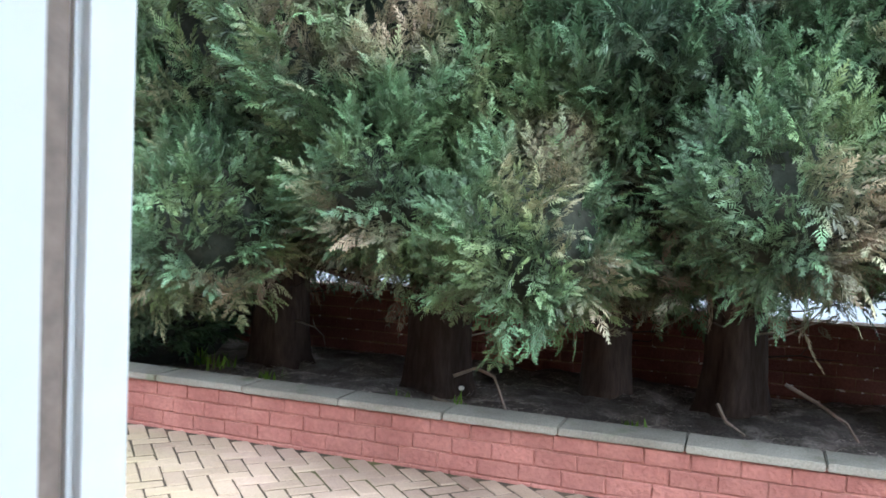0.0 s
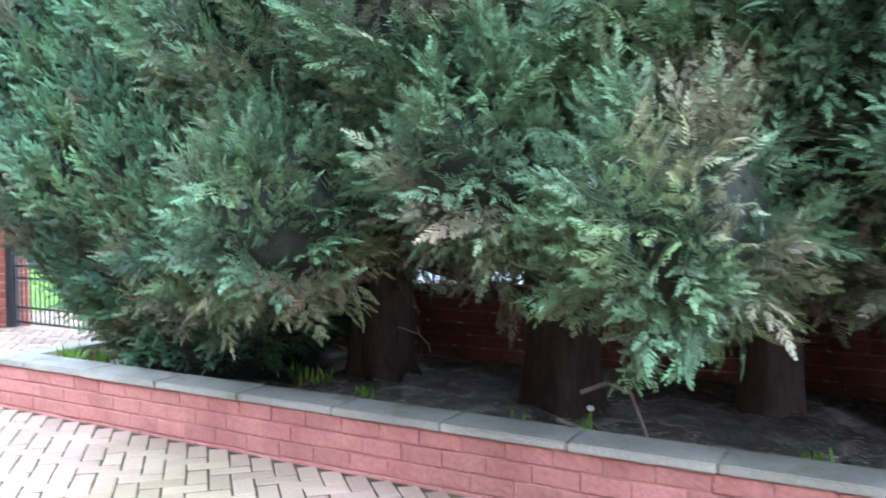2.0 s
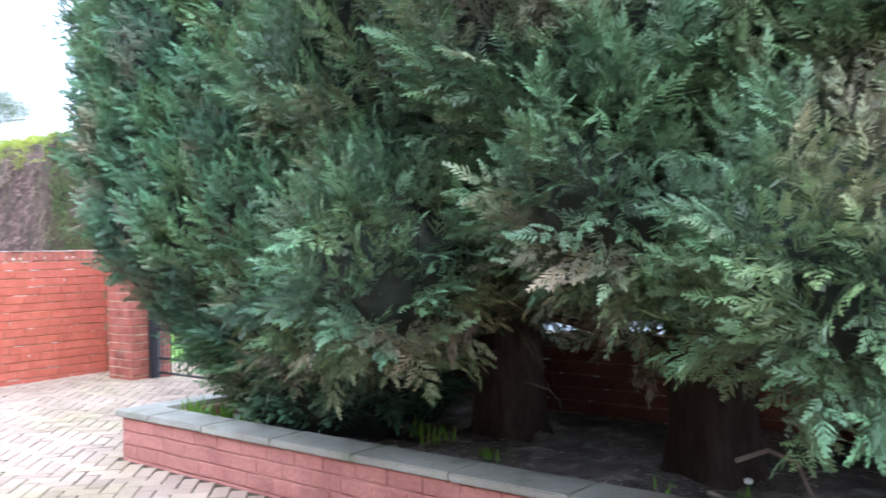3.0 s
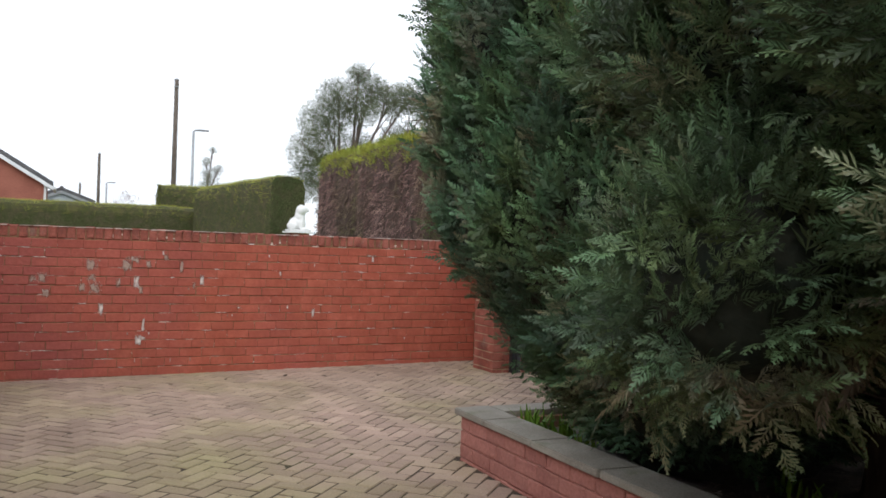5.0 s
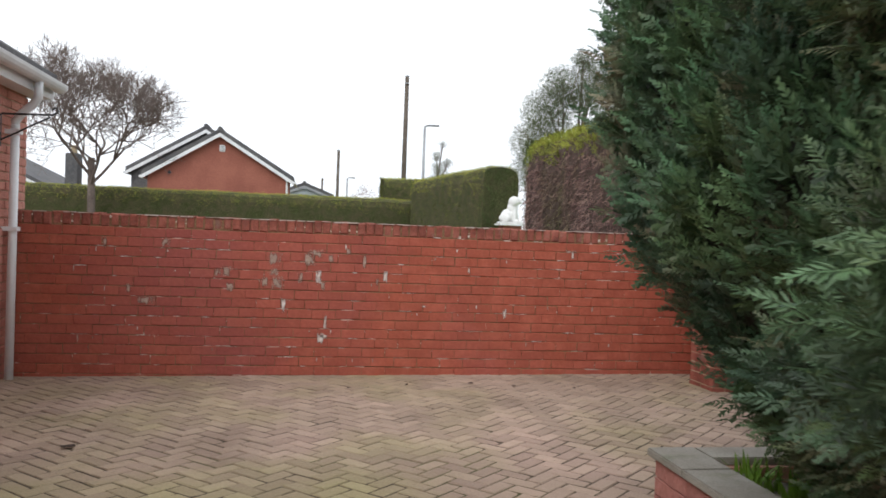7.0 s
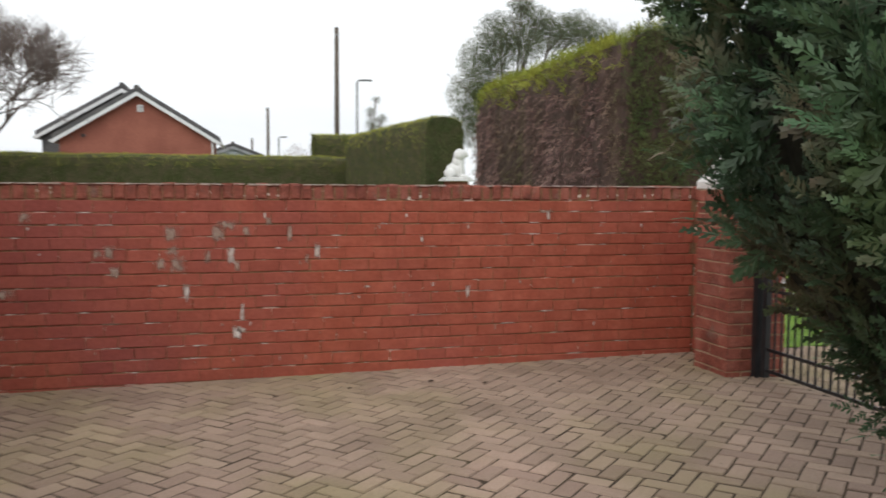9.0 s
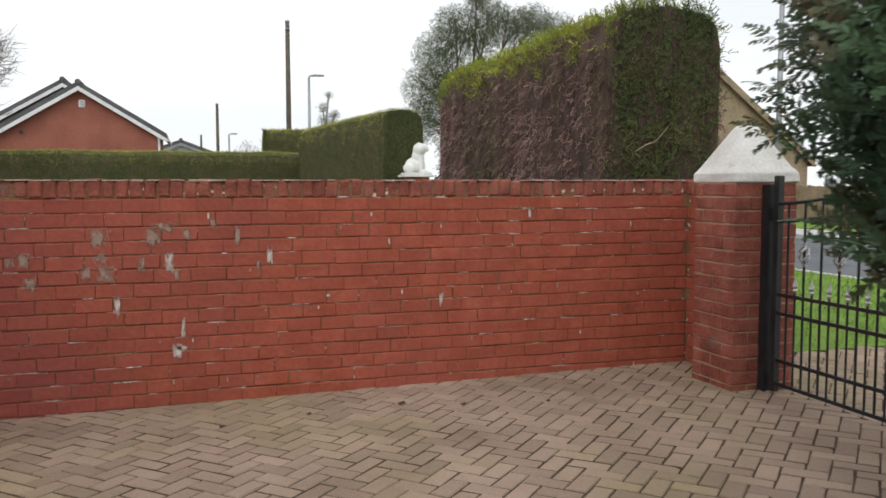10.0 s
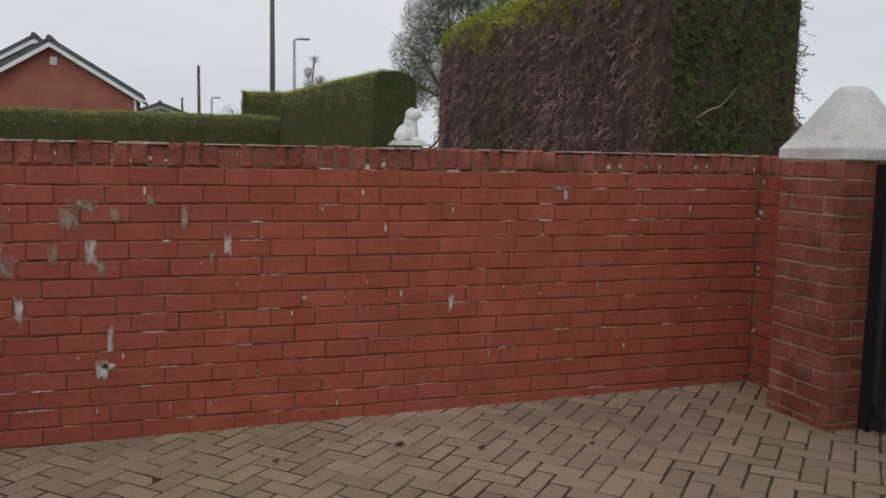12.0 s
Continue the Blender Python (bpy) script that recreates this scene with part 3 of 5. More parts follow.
gate_leaf(-0.965, -1, "driveway_gate", "black wrought iron driveway gate with silver baskets and spear finials")
gate_leaf(-3.68, 1, "driveway_gate", "closed black wrought iron gate leaf with silver baskets and spear finials")

# ---- planter and front boundary wall ----
planter = thing("planter", (-1.2, -8.0, 0), "raised red brick planter with concrete coping stones", "planter")
pw = box("front_wall", -2.142, -1.95, -13.0, -3.73, -0.1, 0.274, PLANTER_MORTAR, planter)
pe = box("end_wall", -1.95, -0.2, -3.90, -3.738, -0.1, 0.274, PLANTER_MORTAR, planter)
for a, b in [(-4.045, -3.675), (-4.57, -4.051)] + [(-4.576 - 0.582 * k - 0.576, -4.576 - 0.582 * k) for k in range(14)]:
    ob = part("coping_stone", bbox(bmesh.new(), -0.118, 0.118, -(b - a) / 2, (b - a) / 2, -0.019, 0.019, 0.006), STONE, planter)
    ob.location = (-2.056 + RNG.uniform(-0.003, 0.003), (a + b) / 2, 0.293)
    ob.rotation_euler = (0, radians(RNG.uniform(-0.4, 0.4)), radians(RNG.uniform(-0.3, 0.3)))
for k in range(3):
    ob = part("coping_stone", bbox(bmesh.new(), -0.287, 0.287, -0.095, 0.095, -0.019, 0.019, 0.006), STONE, planter)
    ob.location = (-1.648 + 0.582 * k, -3.77, 0.293 + RNG.uniform(-0.001, 0.002))
wall_east = tagged(box("wall_east", -0.195, 0.0, -13.0, -3.74, -0.12, 0.70, MORTAR), "low red brick front boundary wall behind the trees", "wall", kind="structure")



def soil_z(x, y):
    """Heaped against the front coping and lumpy further in."""
    return 0.20 + 0.055 * max(0.0, 1 - (x + 1.95) / 0.35) + 0.05 * noise.noise(Vector((x * 2.4, y * 2.0, 1))) + 0.025 * noise.noise(Vector((x * 8, y * 8, 4)))


bm = bmesh.new()
nx, ny = 34, 180
grid = [[bm.verts.new((-1.95 + 1.75 * i / nx, -13 + 9.1 * j / ny, soil_z(-1.95 + 1.75 * i / nx, -13 + 9.1 * j / ny))) for j in range(ny + 1)] for i in range(nx + 1)]
for i in range(nx):
    for j in range(ny):
        bm.faces.new((grid[i][j], grid[i + 1][j], grid[i + 1][j + 1], grid[i][j + 1]))
soil = tagged(part("soil_bed", bm, SOIL, smooth=True), "dry brown planter soil scattered with needles", "soil", kind="stuff")
rng = np.random.default_rng(3)
N = 9000
p = np.stack([rng.uniform(-1.93, -0.25, N), rng.uniform(-12.5, -3.95, N), np.zeros(N)], 1)
p = p[[noise.noise(Vector((px * 2.2, py * 2.2, 9))) + 0.35 * noise.noise(Vector((px * 7, py * 7, 2))) > rng.uniform(-0.25, 0.25) and px > -1.8 for px, py, _ in p]]
N = len(p)
p[:, 2] = [soil_z(px, py) + 0.006 for px, py, _ in p]
a = rng.uniform(0, 6.28, N)
ax = np.stack([np.cos(a), np.sin(a), rng.uniform(-0.15, 0.35, N)], 1)
v, q, tt = scatter(TUFT, p, ax, np.tile((0, 0, 1.0), (N, 1)), rng.uniform(0.03, 0.09, N), rng)
tagged(np_mesh("needle_litter", v, q, tt, LITTER), "dry grey needle litter on the soil", "litter", kind="stuff")


def bulbs(x, y, count, h, seed, flower=False):
    """A clump of strap leaves."""
    r = random.Random(seed)
    t = thing("daffodil_clump", (x, y, 0.2), "clump of fresh green bulb leaves in the soil", "plant", "bulb clumps")
    bm = bmesh.new()
    for _ in range(count):
        a, lean, w = r.uniform(0, 6.28), r.uniform(0.05, 0.6), r.uniform(0.006, 0.011)
        hh = h * r.uniform(0.6, 1.15)
        bx, by = x + r.uniform(-0.07, 0.07), y + r.uniform(-0.07, 0.07)
        prev = None
        for k in range(5):
            s = k / 4
            c = Vector((bx + math.cos(a) * lean * hh * s * s, by + math.sin(a) * lean * hh * s * s, 0.17 + hh * (s - 0.25 * lean * s * s)))
            side = Vector((-math.sin(a), math.cos(a), 0)) * w * (1 - s ** 3 * 0.9)
            now = (bm.verts.new(c - side), bm.verts.new(c + side))
            if prev:
                bm.faces.new((prev[0], prev[1], now[1], now[0]))
            prev = now
    ob = part("leaves", bm, YOUNG, t)
    ob.modifiers.new("thickness", "SOLIDIFY").thickness = 0.0015
    if flower:
        bm = bmesh.new()
        bmesh.ops.create_icosphere(bm, subdivisions=2, radius=0.017, matrix=Matrix.Translation((x, y, 0.2 + h)) @ Matrix.Diagonal((1, 1, 0.8, 1)))
        part("flower", bm, PETAL, t, "small white flower")
        part("stalk", rod(bmesh.new(), (x, y, 0.18), (x, y, 0.2 + h), 0.003, seg=5), YOUNG, t)


for x, y, c, h, sd, fl in ((-1.80, -4.02, 34, 0.20, 11, False), (-1.66, -4.08, 26, 0.17, 1, False), (-1.42, -4.22, 22, 0.15, 2, False), (-1.68, -4.35, 18, 0.12, 3, False), (-1.25, -5.35, 14, 0.13, 4, False),
                           (-1.45, -5.68, 14, 0.15, 5, False), (-1.5, -6.1, 12, 0.12, 6, False), (-1.55, -7.0, 8, 0.10, 7, False), (-1.7, -7.42, 7, 0.14, 8, True),
                           (-1.55, -8.35, 8, 0.10, 9, False)):
    bulbs(x, y, c, h, sd, fl)
for pts in (((-1.5, -7.3, 0.36), (-1.45, -7.42, 0.41), (-1.48, -7.54, 0.38), (-1.6, -7.64, 0.25), (-1.66, -7.68, 0.20)),
            ((-1.6, -7.22, 0.24), (-1.62, -7.36, 0.22), (-1.7, -7.5, 0.20)),
            ((-1.0, -9.1, 0.42), (-1.1, -9.25, 0.36), (-1.2, -9.4, 0.28), (-1.3, -9.45, 0.21)),
            ((-1.3, -8.75, 0.33), (-1.35, -8.8, 0.25), (-1.4, -8.9, 0.20))):
    bm = tube(bmesh.new(), pts, [0.012 - 0.006 * i / len(pts) for i in range(len(pts))], 6)
    tagged(part("fallen_branch", bm, TWIG), "pale dead branch lying on the planter soil", "branch", "dead branches")


# ---- conifers ----
TREES = [(-1.25, -4.86, 1.0, 0.18, 4.6), (-0.95, -5.85, 1.62, 1.0, 4.9), (-1.12, -7.03, 1.98, 1.03, 5.0), (-0.74, -8.05, 1.85, 0.92, 4.8),
         (-0.74, -8.85, 2.12, 1.02, 5.0), (-0.9, -9.95, 2.0, 1.06, 4.9), (-0.9, -11.2, 2.0, 0.8, 4.9)]
TRUNKS = [(-1.2, -4.4, 0.17), (-0.9, -5.77, 0.19), (-1.1, -7.05, 0.18), (-0.74, -8.05, 0.13), (-0.74, -8.82, 0.17), (-0.9, -9.95, 0.18), (-0.9, -11.2, 0.17)]
# boughs that hang lower than the crown: centre and half sizes
BOUGHS = {1: [((-2.10, -5.55, 1.05), (0.44, 0.50, 0.42))], 2: [((-2.58, -6.40, 1.22), (0.42, 0.42, 0.42)), ((-2.55, -7.35, 1.45), (0.44, 0.40, 0.38))],
          3: [((-2.62, -8.00, 1.22), (0.46, 0.40, 0.40))], 4: [((-2.52, -8.98, 1.42), (0.46, 0.42, 0.38))], 5: [((-2.5, -9.95, 1.4), (0.5, 0.5, 0.44))]}


def crown_radius(x, y, R, zb, top, th, z):
    """How far the crown of a tree reaches in the direction th at the height z."""
    c, s = math.cos(th), math.sin(th)
    tight = R == 1.0
    if tight:
        R = 1.0 / (abs(c / 1.44) ** 4 + abs(s / 1.36) ** 4) ** 0.25
        t = 0.43 + 0.58 * (z - 0.36)
        prof = 0.0 if z < zb else t if t < 0.85 else 1 - 0.15 * math.exp(-(t - 0.85) / 0.15)
    else:
        low = zb + 0.14 * noise.noise(Vector((x * 3 + c * 1.6, y * 3 + s * 1.6, 7)))
        t = (z - low) / 0.85
        if t <= 0:
            return 0.0
        prof = min(1.0, t) ** 0.36
    if z > 3.0:
        prof *= max(0.0, 1 - ((z - 3.0) / (top - 3.0)) ** 2)
    px, py = x + c * R, y + s * R
    lump = 0.16 * noise.noise(Vector((x + c * R * 0.9, y + s * R * 0.9, z * 0.9))) + 0.11 * noise.noise(Vector((px * 2.1, py * 2.1, z * 1.6 + 5)))
    fine = 0.10 * noise.noise(Vector((px * 4.6, py * 4.6, z * 2.7)))
    return R * prof * (1 + lump * (0.3 if tight else 0.9)) + fine * (0.6 if tight else 1.0) * min(1, prof)


def fronds(P, D, O, L, rng, sprigs):
    """Branch ends: sprays set to both sides of a stem along D, their flat side towards O, paler towards the tip."""
    D = D / np.linalg.norm(D, axis=1, keepdims=True)
    side = np.cross(D, O)
    side /= np.linalg.norm(side, axis=1, keepdims=True) + 1e-9
    nrm = np.cross(side, D)
    own = rng.random(len(P)) * 0.36
    vs, qs, ts, base = [], [], [], 0
    K = 7
    for k in range(K + 1):
        s = k / K
        p = P + D * (L * s * 0.8)[:, None] - nrm * (0.10 * s * s * L)[:, None]
        if k == K:
            d, size = D + rng.normal(0, 0.08, P.shape), L * 0.42
        else:
            d = D * (0.62 + 0.3 * s) + side * ((1 if k % 2 else -1) * (0.85 - 0.35 * s)) + nrm * 0.12 + rng.normal(0, 0.16, P.shape)
            size = L * (0.56 - 0.24 * s) * rng.uniform(0.75, 1.2, len(P))
        v, q, _ = scatter(sprigs[k % 6], p, d, nrm + rng.normal(0, 0.3, P.shape), size, rng)
        # Paler towards the tip: sunlight on the dusty tips is put into the tint.
        tint = np.clip(own + 0.46 * s ** 1.4 + rng.uniform(-0.08, 0.20, len(P)), 0, 1)
        vs.append(v), qs.append(q + base), ts.append(np.repeat(tint, len(sprigs[0][1])))
        base += len(v)
    return np.concatenate(vs), np.concatenate(qs), np.concatenate(ts)


def conifer(i):
    x, y, R, zb, top = TREES[i]
    tree = thing("cypress_tree", (x, y, 0.18), "tall dark green cypress with feathery sprays browned low down", "tree", "row of cypresses")
    r = random.Random(i)
    bm, n = bmesh.new(), 18
    rings = []
    cx, cy = x, y
    x, y, rad = TRUNKS[i]
    for z, k in ((0.12, 1.4), (0.25, 1.12), (0.45, 1.0), (0.8, 0.93), (1.4, 0.8), (2.4, 0.55), (3.6, 0.25)):
        ring = []
        for a in (j * 2 * math.pi / n for j in range(n)):
            q = rad * k * (1 + 0.10 * math.sin(5 * a + z + i) + 0.07 * math.sin(9 * a - 2 * z + 2 * i) + 0.16 * r.random())
            ring.append(bm.verts.new((x + q * math.cos(a), y + q * math.sin(a), z)))
        rings.append(ring)
    for a, b in zip(rings, rings[1:]):
        for k in range(n):
            bm.faces.new((a[k], a[(k + 1) % n], b[(k + 1) % n], b[k]))
    bm.faces.new(rings[-1])
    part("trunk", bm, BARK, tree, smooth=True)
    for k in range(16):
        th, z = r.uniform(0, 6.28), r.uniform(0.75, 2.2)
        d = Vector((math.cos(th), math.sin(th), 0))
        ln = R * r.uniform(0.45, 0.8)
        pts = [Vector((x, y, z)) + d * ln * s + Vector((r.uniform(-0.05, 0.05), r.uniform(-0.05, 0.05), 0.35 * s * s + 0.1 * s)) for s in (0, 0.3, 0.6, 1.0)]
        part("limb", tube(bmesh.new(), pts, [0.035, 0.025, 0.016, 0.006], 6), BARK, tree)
    # brittle dead twigs low on the trunk
    for k in range(18 if 0 < i < 6 else 0):
        th, z = r.uniform(0, 6.28), r.uniform(0.5, 1.15)
        d, ln = Vector((math.cos(th), math.sin(th), 0)), r.uniform(0.25, 0.7)
        q = Vector((x, y, z)) + d * rad * 0.8
        pts = [q]
        for _ in range(4):
            d = (d + Vector((r.uniform(-0.4, 0.4), r.uniform(-0.4, 0.4), r.uniform(-0.25, 0.3)))).normalized()
            q = q + d * ln / 4
            pts.append(q)
        bm = tube(bmesh.new(), pts, [0.007, 0.006, 0.005, 0.004, 0.002], 5)
        tube(bm, [pts[2], pts[2] + Vector((r.uniform(-0.12, 0.12), r.uniform(-0.12, 0.12), r.uniform(-0.1, 0.12)))], [0.004, 0.002], 4)
        part("dead_twig", bm, TWIG if r.random() < 0.3 else BARK, tree)
    x, y = cx, cy
    # near-black core of crown and low boughs: inner shade put into its colour
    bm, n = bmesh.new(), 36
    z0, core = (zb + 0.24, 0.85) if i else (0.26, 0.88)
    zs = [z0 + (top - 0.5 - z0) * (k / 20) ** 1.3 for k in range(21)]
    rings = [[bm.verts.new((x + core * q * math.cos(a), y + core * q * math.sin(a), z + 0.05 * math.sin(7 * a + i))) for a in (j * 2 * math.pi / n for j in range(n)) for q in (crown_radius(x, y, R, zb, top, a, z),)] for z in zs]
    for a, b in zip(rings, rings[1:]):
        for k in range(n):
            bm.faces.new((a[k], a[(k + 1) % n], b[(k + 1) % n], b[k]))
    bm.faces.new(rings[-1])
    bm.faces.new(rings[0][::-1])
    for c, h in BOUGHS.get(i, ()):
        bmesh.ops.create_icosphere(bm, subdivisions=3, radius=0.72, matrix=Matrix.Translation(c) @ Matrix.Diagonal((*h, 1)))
    part("inner_shade_core", bm, INNER, tree, "near-black core standing in for the shade inside the crown", smooth=True)
    # live branch ends
    rng = np.random.default_rng(20 + i)
    P, D, O, L = [], [], [], []

    def add(p, out, up, size, spread=0.26):
        P.append(p)
        D.append(out * 0.62 + np.array((0, 0, up)) + rng.normal(0, spread, 3))
        O.append(out * 0.8 + np.array((0, 0, 0.55)) + rng.normal(0, 0.3, 3))
        L.append(size)

    want = 4700 if i == 0 else 2100 if i < 4 else 1600 if i == 4 else 700 if i == 5 else 350
    tries = 0
    while len(P) < want and tries < want * 20:
        tries += 1
        th = rng.uniform(0, 2 * math.pi)
        z = zb + (top - zb - 0.1) * rng.random() ** (1.15 if i == 0 else 1.5)
        away = math.cos(th) > (0.75 if i == 0 else 0.35)
        coarse = away or z > (3.6 if i == 0 else 2.75)
        if coarse and rng.random() < 0.86:
            continue
        q = crown_radius(x, y, R, zb, top, th, z)
        if q < 0.15:
            continue
        size = rng.uniform(0.42, 0.6) if coarse else rng.uniform(0.13, 0.24) if i == 0 else rng.uniform(0.15, 0.32)
        k = max(0.1, q - 0.5 * size - rng.random() ** 1.6 * 0.16)
        p = np.array((x + k * math.cos(th), y + k * math.sin(th), z))
        if p[2] < (0.45 if i else 0.32) or p[0] > 0.9:
            continue
        if any(j != i and math.hypot(p[0] - ox, p[1] - oy) < oR * 0.8 and crown_radius(ox, oy, oR, ozb, otop, math.atan2(p[1] - oy, p[0] - ox), z) - 0.3 > math.hypot(p[0] - ox, p[1] - oy)
               for j, (ox, oy, oR, ozb, otop) in enumerate(TREES)):
            continue
        out = np.array((math.cos(th), math.sin(th), 0))
        if i == 0:
            add(p, out, 0.75 if z > 0.9 else 0.25 + 0.5 * max(0.0, z - 0.3), size, 0.22)
        else:
            add(p, out, 0.62 if z > zb + 0.5 else 0.05 + 1.1 * (z - zb), size)
    for c, h in BOUGHS.get(i, ()):
        for _ in range(480):
            n3 = rng.normal(0, 1, 3)
            n3 /= np.linalg.norm(n3)
            if n3[0] > 0.45:
                continue
            p = np.array(c) + n3 * np.array(h) * (0.62 + 0.3 * rng.random()) * (1 + 0.22 * noise.noise(Vector(n3 * 2.2 + np.array(c))))
            add(p, n3 * np.array((1, 1, 0.5)), 0.42 + 0.25 * n3[2], rng.uniform(0.12, 0.25))
    P, D, O, L = map(np.array, (P, D, O, L))
    v, q, tt = fronds(P, D, O, L, rng, SPRIGS if i else DENSE_SPRIGS)
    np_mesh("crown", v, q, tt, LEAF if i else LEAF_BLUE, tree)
    if 0 < i < 6:
        # browned sprays hanging under the crown
        M = 420
        a, d = rng.uniform(0, 6.28, M), R * rng.uniform(0.15, 0.85, M)
        hp = np.stack([x + d * np.cos(a), y + d * np.sin(a), zb + rng.uniform(-0.12, 0.4, M)], 1)
        hp = hp[(hp[:, 0] < -0.3) & (hp[:, 0] > -2.7)]
        M = len(hp)
        v, q, tt = scatter(SPRAYS[i % 6], hp, rng.normal(0, 0.6, (M, 3)) + np.array((-0.3, 0, -0.35)), rng.normal(0, 1, (M, 3)), rng.uniform(0.10, 0.22, M), rng)
        np_mesh("dead_sprays", v, q, tt, DEAD, tree)


for i in range(len(TREES)):
    conifer(i)


# ---- neighbours' hedges ----
def hedge(name, line, width, height, label, side, top_m, end=None, density=260, top_from=0.93, sprig=(0.07, 0.16), core=None, drip=0.0, from_z=0.7):
    """A clipped hedge along a line of two or more points: a core with rounded shoulders under a coat of short sprigs."""
    t = thing(name, (line[0][0], line[0][1], -0.13), label, "hedge")
    bm, rings = bmesh.new(), []
    n = len(line)
    prof = [(-0.5, 0.0), (-0.5, 0.35), (-0.5, 0.72), (-0.50, 0.90), (-0.46, 0.965), (-0.32, 0.995), (0.0, 1.01), (0.32, 0.995), (0.46, 0.965), (0.50, 0.90), (0.5, 0.72), (0.5, 0.35), (0.5, 0.0)]
    dense = []
    for (x0, y0), (x1, y1) in zip(line, line[1:]):
        k = max(2, int(math.hypot(x1 - x0, y1 - y0) / 0.35))
        dense += [(x0 + (x1 - x0) * i / k, y0 + (y1 - y0) * i / k) for i in range(k)]
    dense.append(line[-1])
    h = lambda s: height[0] + (height[1] - height[0]) * s
    for i, (px, py) in enumerate(dense):
        qx, qy = dense[min(i + 1, len(dense) - 1)]
        rx, ry = dense[max(i - 1, 0)]
        d = Vector((qx - rx, qy - ry, 0)).normalized()
        sd = Vector((d.y, -d.x, 0))
        cap = 0.9 if i in (0, len(dense) - 1) else 1.0
        rings.append([Vector((px, py, -0.13)) + sd * a * width * cap * (1 + 0.05 * noise.noise(Vector((px * 2, py * 2, b * 3)))) + Vector((0, 0, (h(i / (len(dense) - 1)) + 0.13) * b * (1 if b < 0.6 else (0.985 + 0.02 * noise.noise(Vector((px * 1.3, py * 1.3, 3)))) * (cap * 0.05 + 0.95)))) for a, b in prof])
    vr = [[bm.verts.new(p) for p in ring] for ring in rings]
    for a, b in zip(vr, vr[1:]):
        for k in range(len(prof) - 1):
            bm.faces.new((a[k], a[k + 1], b[k + 1], b[k]))
    bm.faces.new(vr[0])
    bm.faces.new(vr[-1][::-1])
    bm.normal_update()
    rng = np.random.default_rng(len(line[0]) + int(abs(line[0][0]) * 50))
    coats = {}
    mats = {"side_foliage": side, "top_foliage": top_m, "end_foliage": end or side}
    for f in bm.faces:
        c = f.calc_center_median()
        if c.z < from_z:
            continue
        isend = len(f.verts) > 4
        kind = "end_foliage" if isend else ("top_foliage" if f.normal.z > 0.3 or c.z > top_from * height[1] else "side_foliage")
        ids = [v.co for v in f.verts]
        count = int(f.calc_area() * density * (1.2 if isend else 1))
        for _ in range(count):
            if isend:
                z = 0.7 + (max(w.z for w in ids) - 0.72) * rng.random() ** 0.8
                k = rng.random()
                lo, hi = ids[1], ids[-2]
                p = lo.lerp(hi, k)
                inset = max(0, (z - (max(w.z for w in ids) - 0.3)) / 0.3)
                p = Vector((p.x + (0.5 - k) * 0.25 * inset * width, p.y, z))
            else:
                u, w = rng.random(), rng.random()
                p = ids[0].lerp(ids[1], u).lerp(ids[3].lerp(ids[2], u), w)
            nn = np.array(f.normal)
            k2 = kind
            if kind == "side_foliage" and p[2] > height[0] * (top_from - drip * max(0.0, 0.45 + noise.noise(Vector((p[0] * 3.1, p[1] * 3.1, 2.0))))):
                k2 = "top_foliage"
            hang = -0.75 if side is HEDGE_BROWN and k2 == "side_foliage" else 0.55
            deep = 0.02 + 0.05 * max(0.0, noise.noise(Vector((p[0] * 5.5, p[1] * 5.5, p[2] * 1.1))))
            coats.setdefault(k2, []).append((np.array(p) - nn * deep, nn * 0.55 + np.array((0, 0, hang)) + rng.normal(0, 0.4, 3), nn + rng.normal(0, 0.5, 3)))
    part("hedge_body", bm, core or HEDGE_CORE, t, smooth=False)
    for kind, rows in coats.items():
        p, a, fc = (np.array([r[k] for r in rows]) for k in range(3))
        v, q, tt = scatter(TUFT, p, a, fc, rng.uniform(*sprig, len(p)), rng)
        np_mesh(kind, v, q, tt, mats[kind], t)
    return t


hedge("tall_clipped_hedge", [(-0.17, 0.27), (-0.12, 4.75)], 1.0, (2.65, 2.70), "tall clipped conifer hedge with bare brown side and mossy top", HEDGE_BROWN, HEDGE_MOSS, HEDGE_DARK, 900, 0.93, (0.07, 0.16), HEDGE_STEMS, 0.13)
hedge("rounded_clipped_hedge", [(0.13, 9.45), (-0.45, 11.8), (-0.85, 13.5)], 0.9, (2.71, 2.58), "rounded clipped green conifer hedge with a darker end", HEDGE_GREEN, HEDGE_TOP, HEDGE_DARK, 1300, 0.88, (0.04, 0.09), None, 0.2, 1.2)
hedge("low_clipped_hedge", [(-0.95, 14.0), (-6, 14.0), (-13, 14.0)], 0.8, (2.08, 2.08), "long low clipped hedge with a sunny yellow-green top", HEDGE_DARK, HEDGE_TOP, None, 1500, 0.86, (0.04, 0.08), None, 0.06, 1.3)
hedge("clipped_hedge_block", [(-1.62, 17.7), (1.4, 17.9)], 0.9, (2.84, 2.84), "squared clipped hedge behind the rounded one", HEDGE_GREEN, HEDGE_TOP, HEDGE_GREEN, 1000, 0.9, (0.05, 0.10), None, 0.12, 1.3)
stem = part("dead_branch", tube(bmesh.new(), [(-0.46, 0.20, 1.56), (-0.38, 0.19, 1.61), (-0.31, 0.19, 1.63), (-0.24, 0.185, 1.70), (-0.21, 0.18, 1.74)], [0.004, 0.005, 0.004, 0.003, 0.002]), TWIG)
tagged(stem, "pale bare stem poking out of the hedge face", "branch")

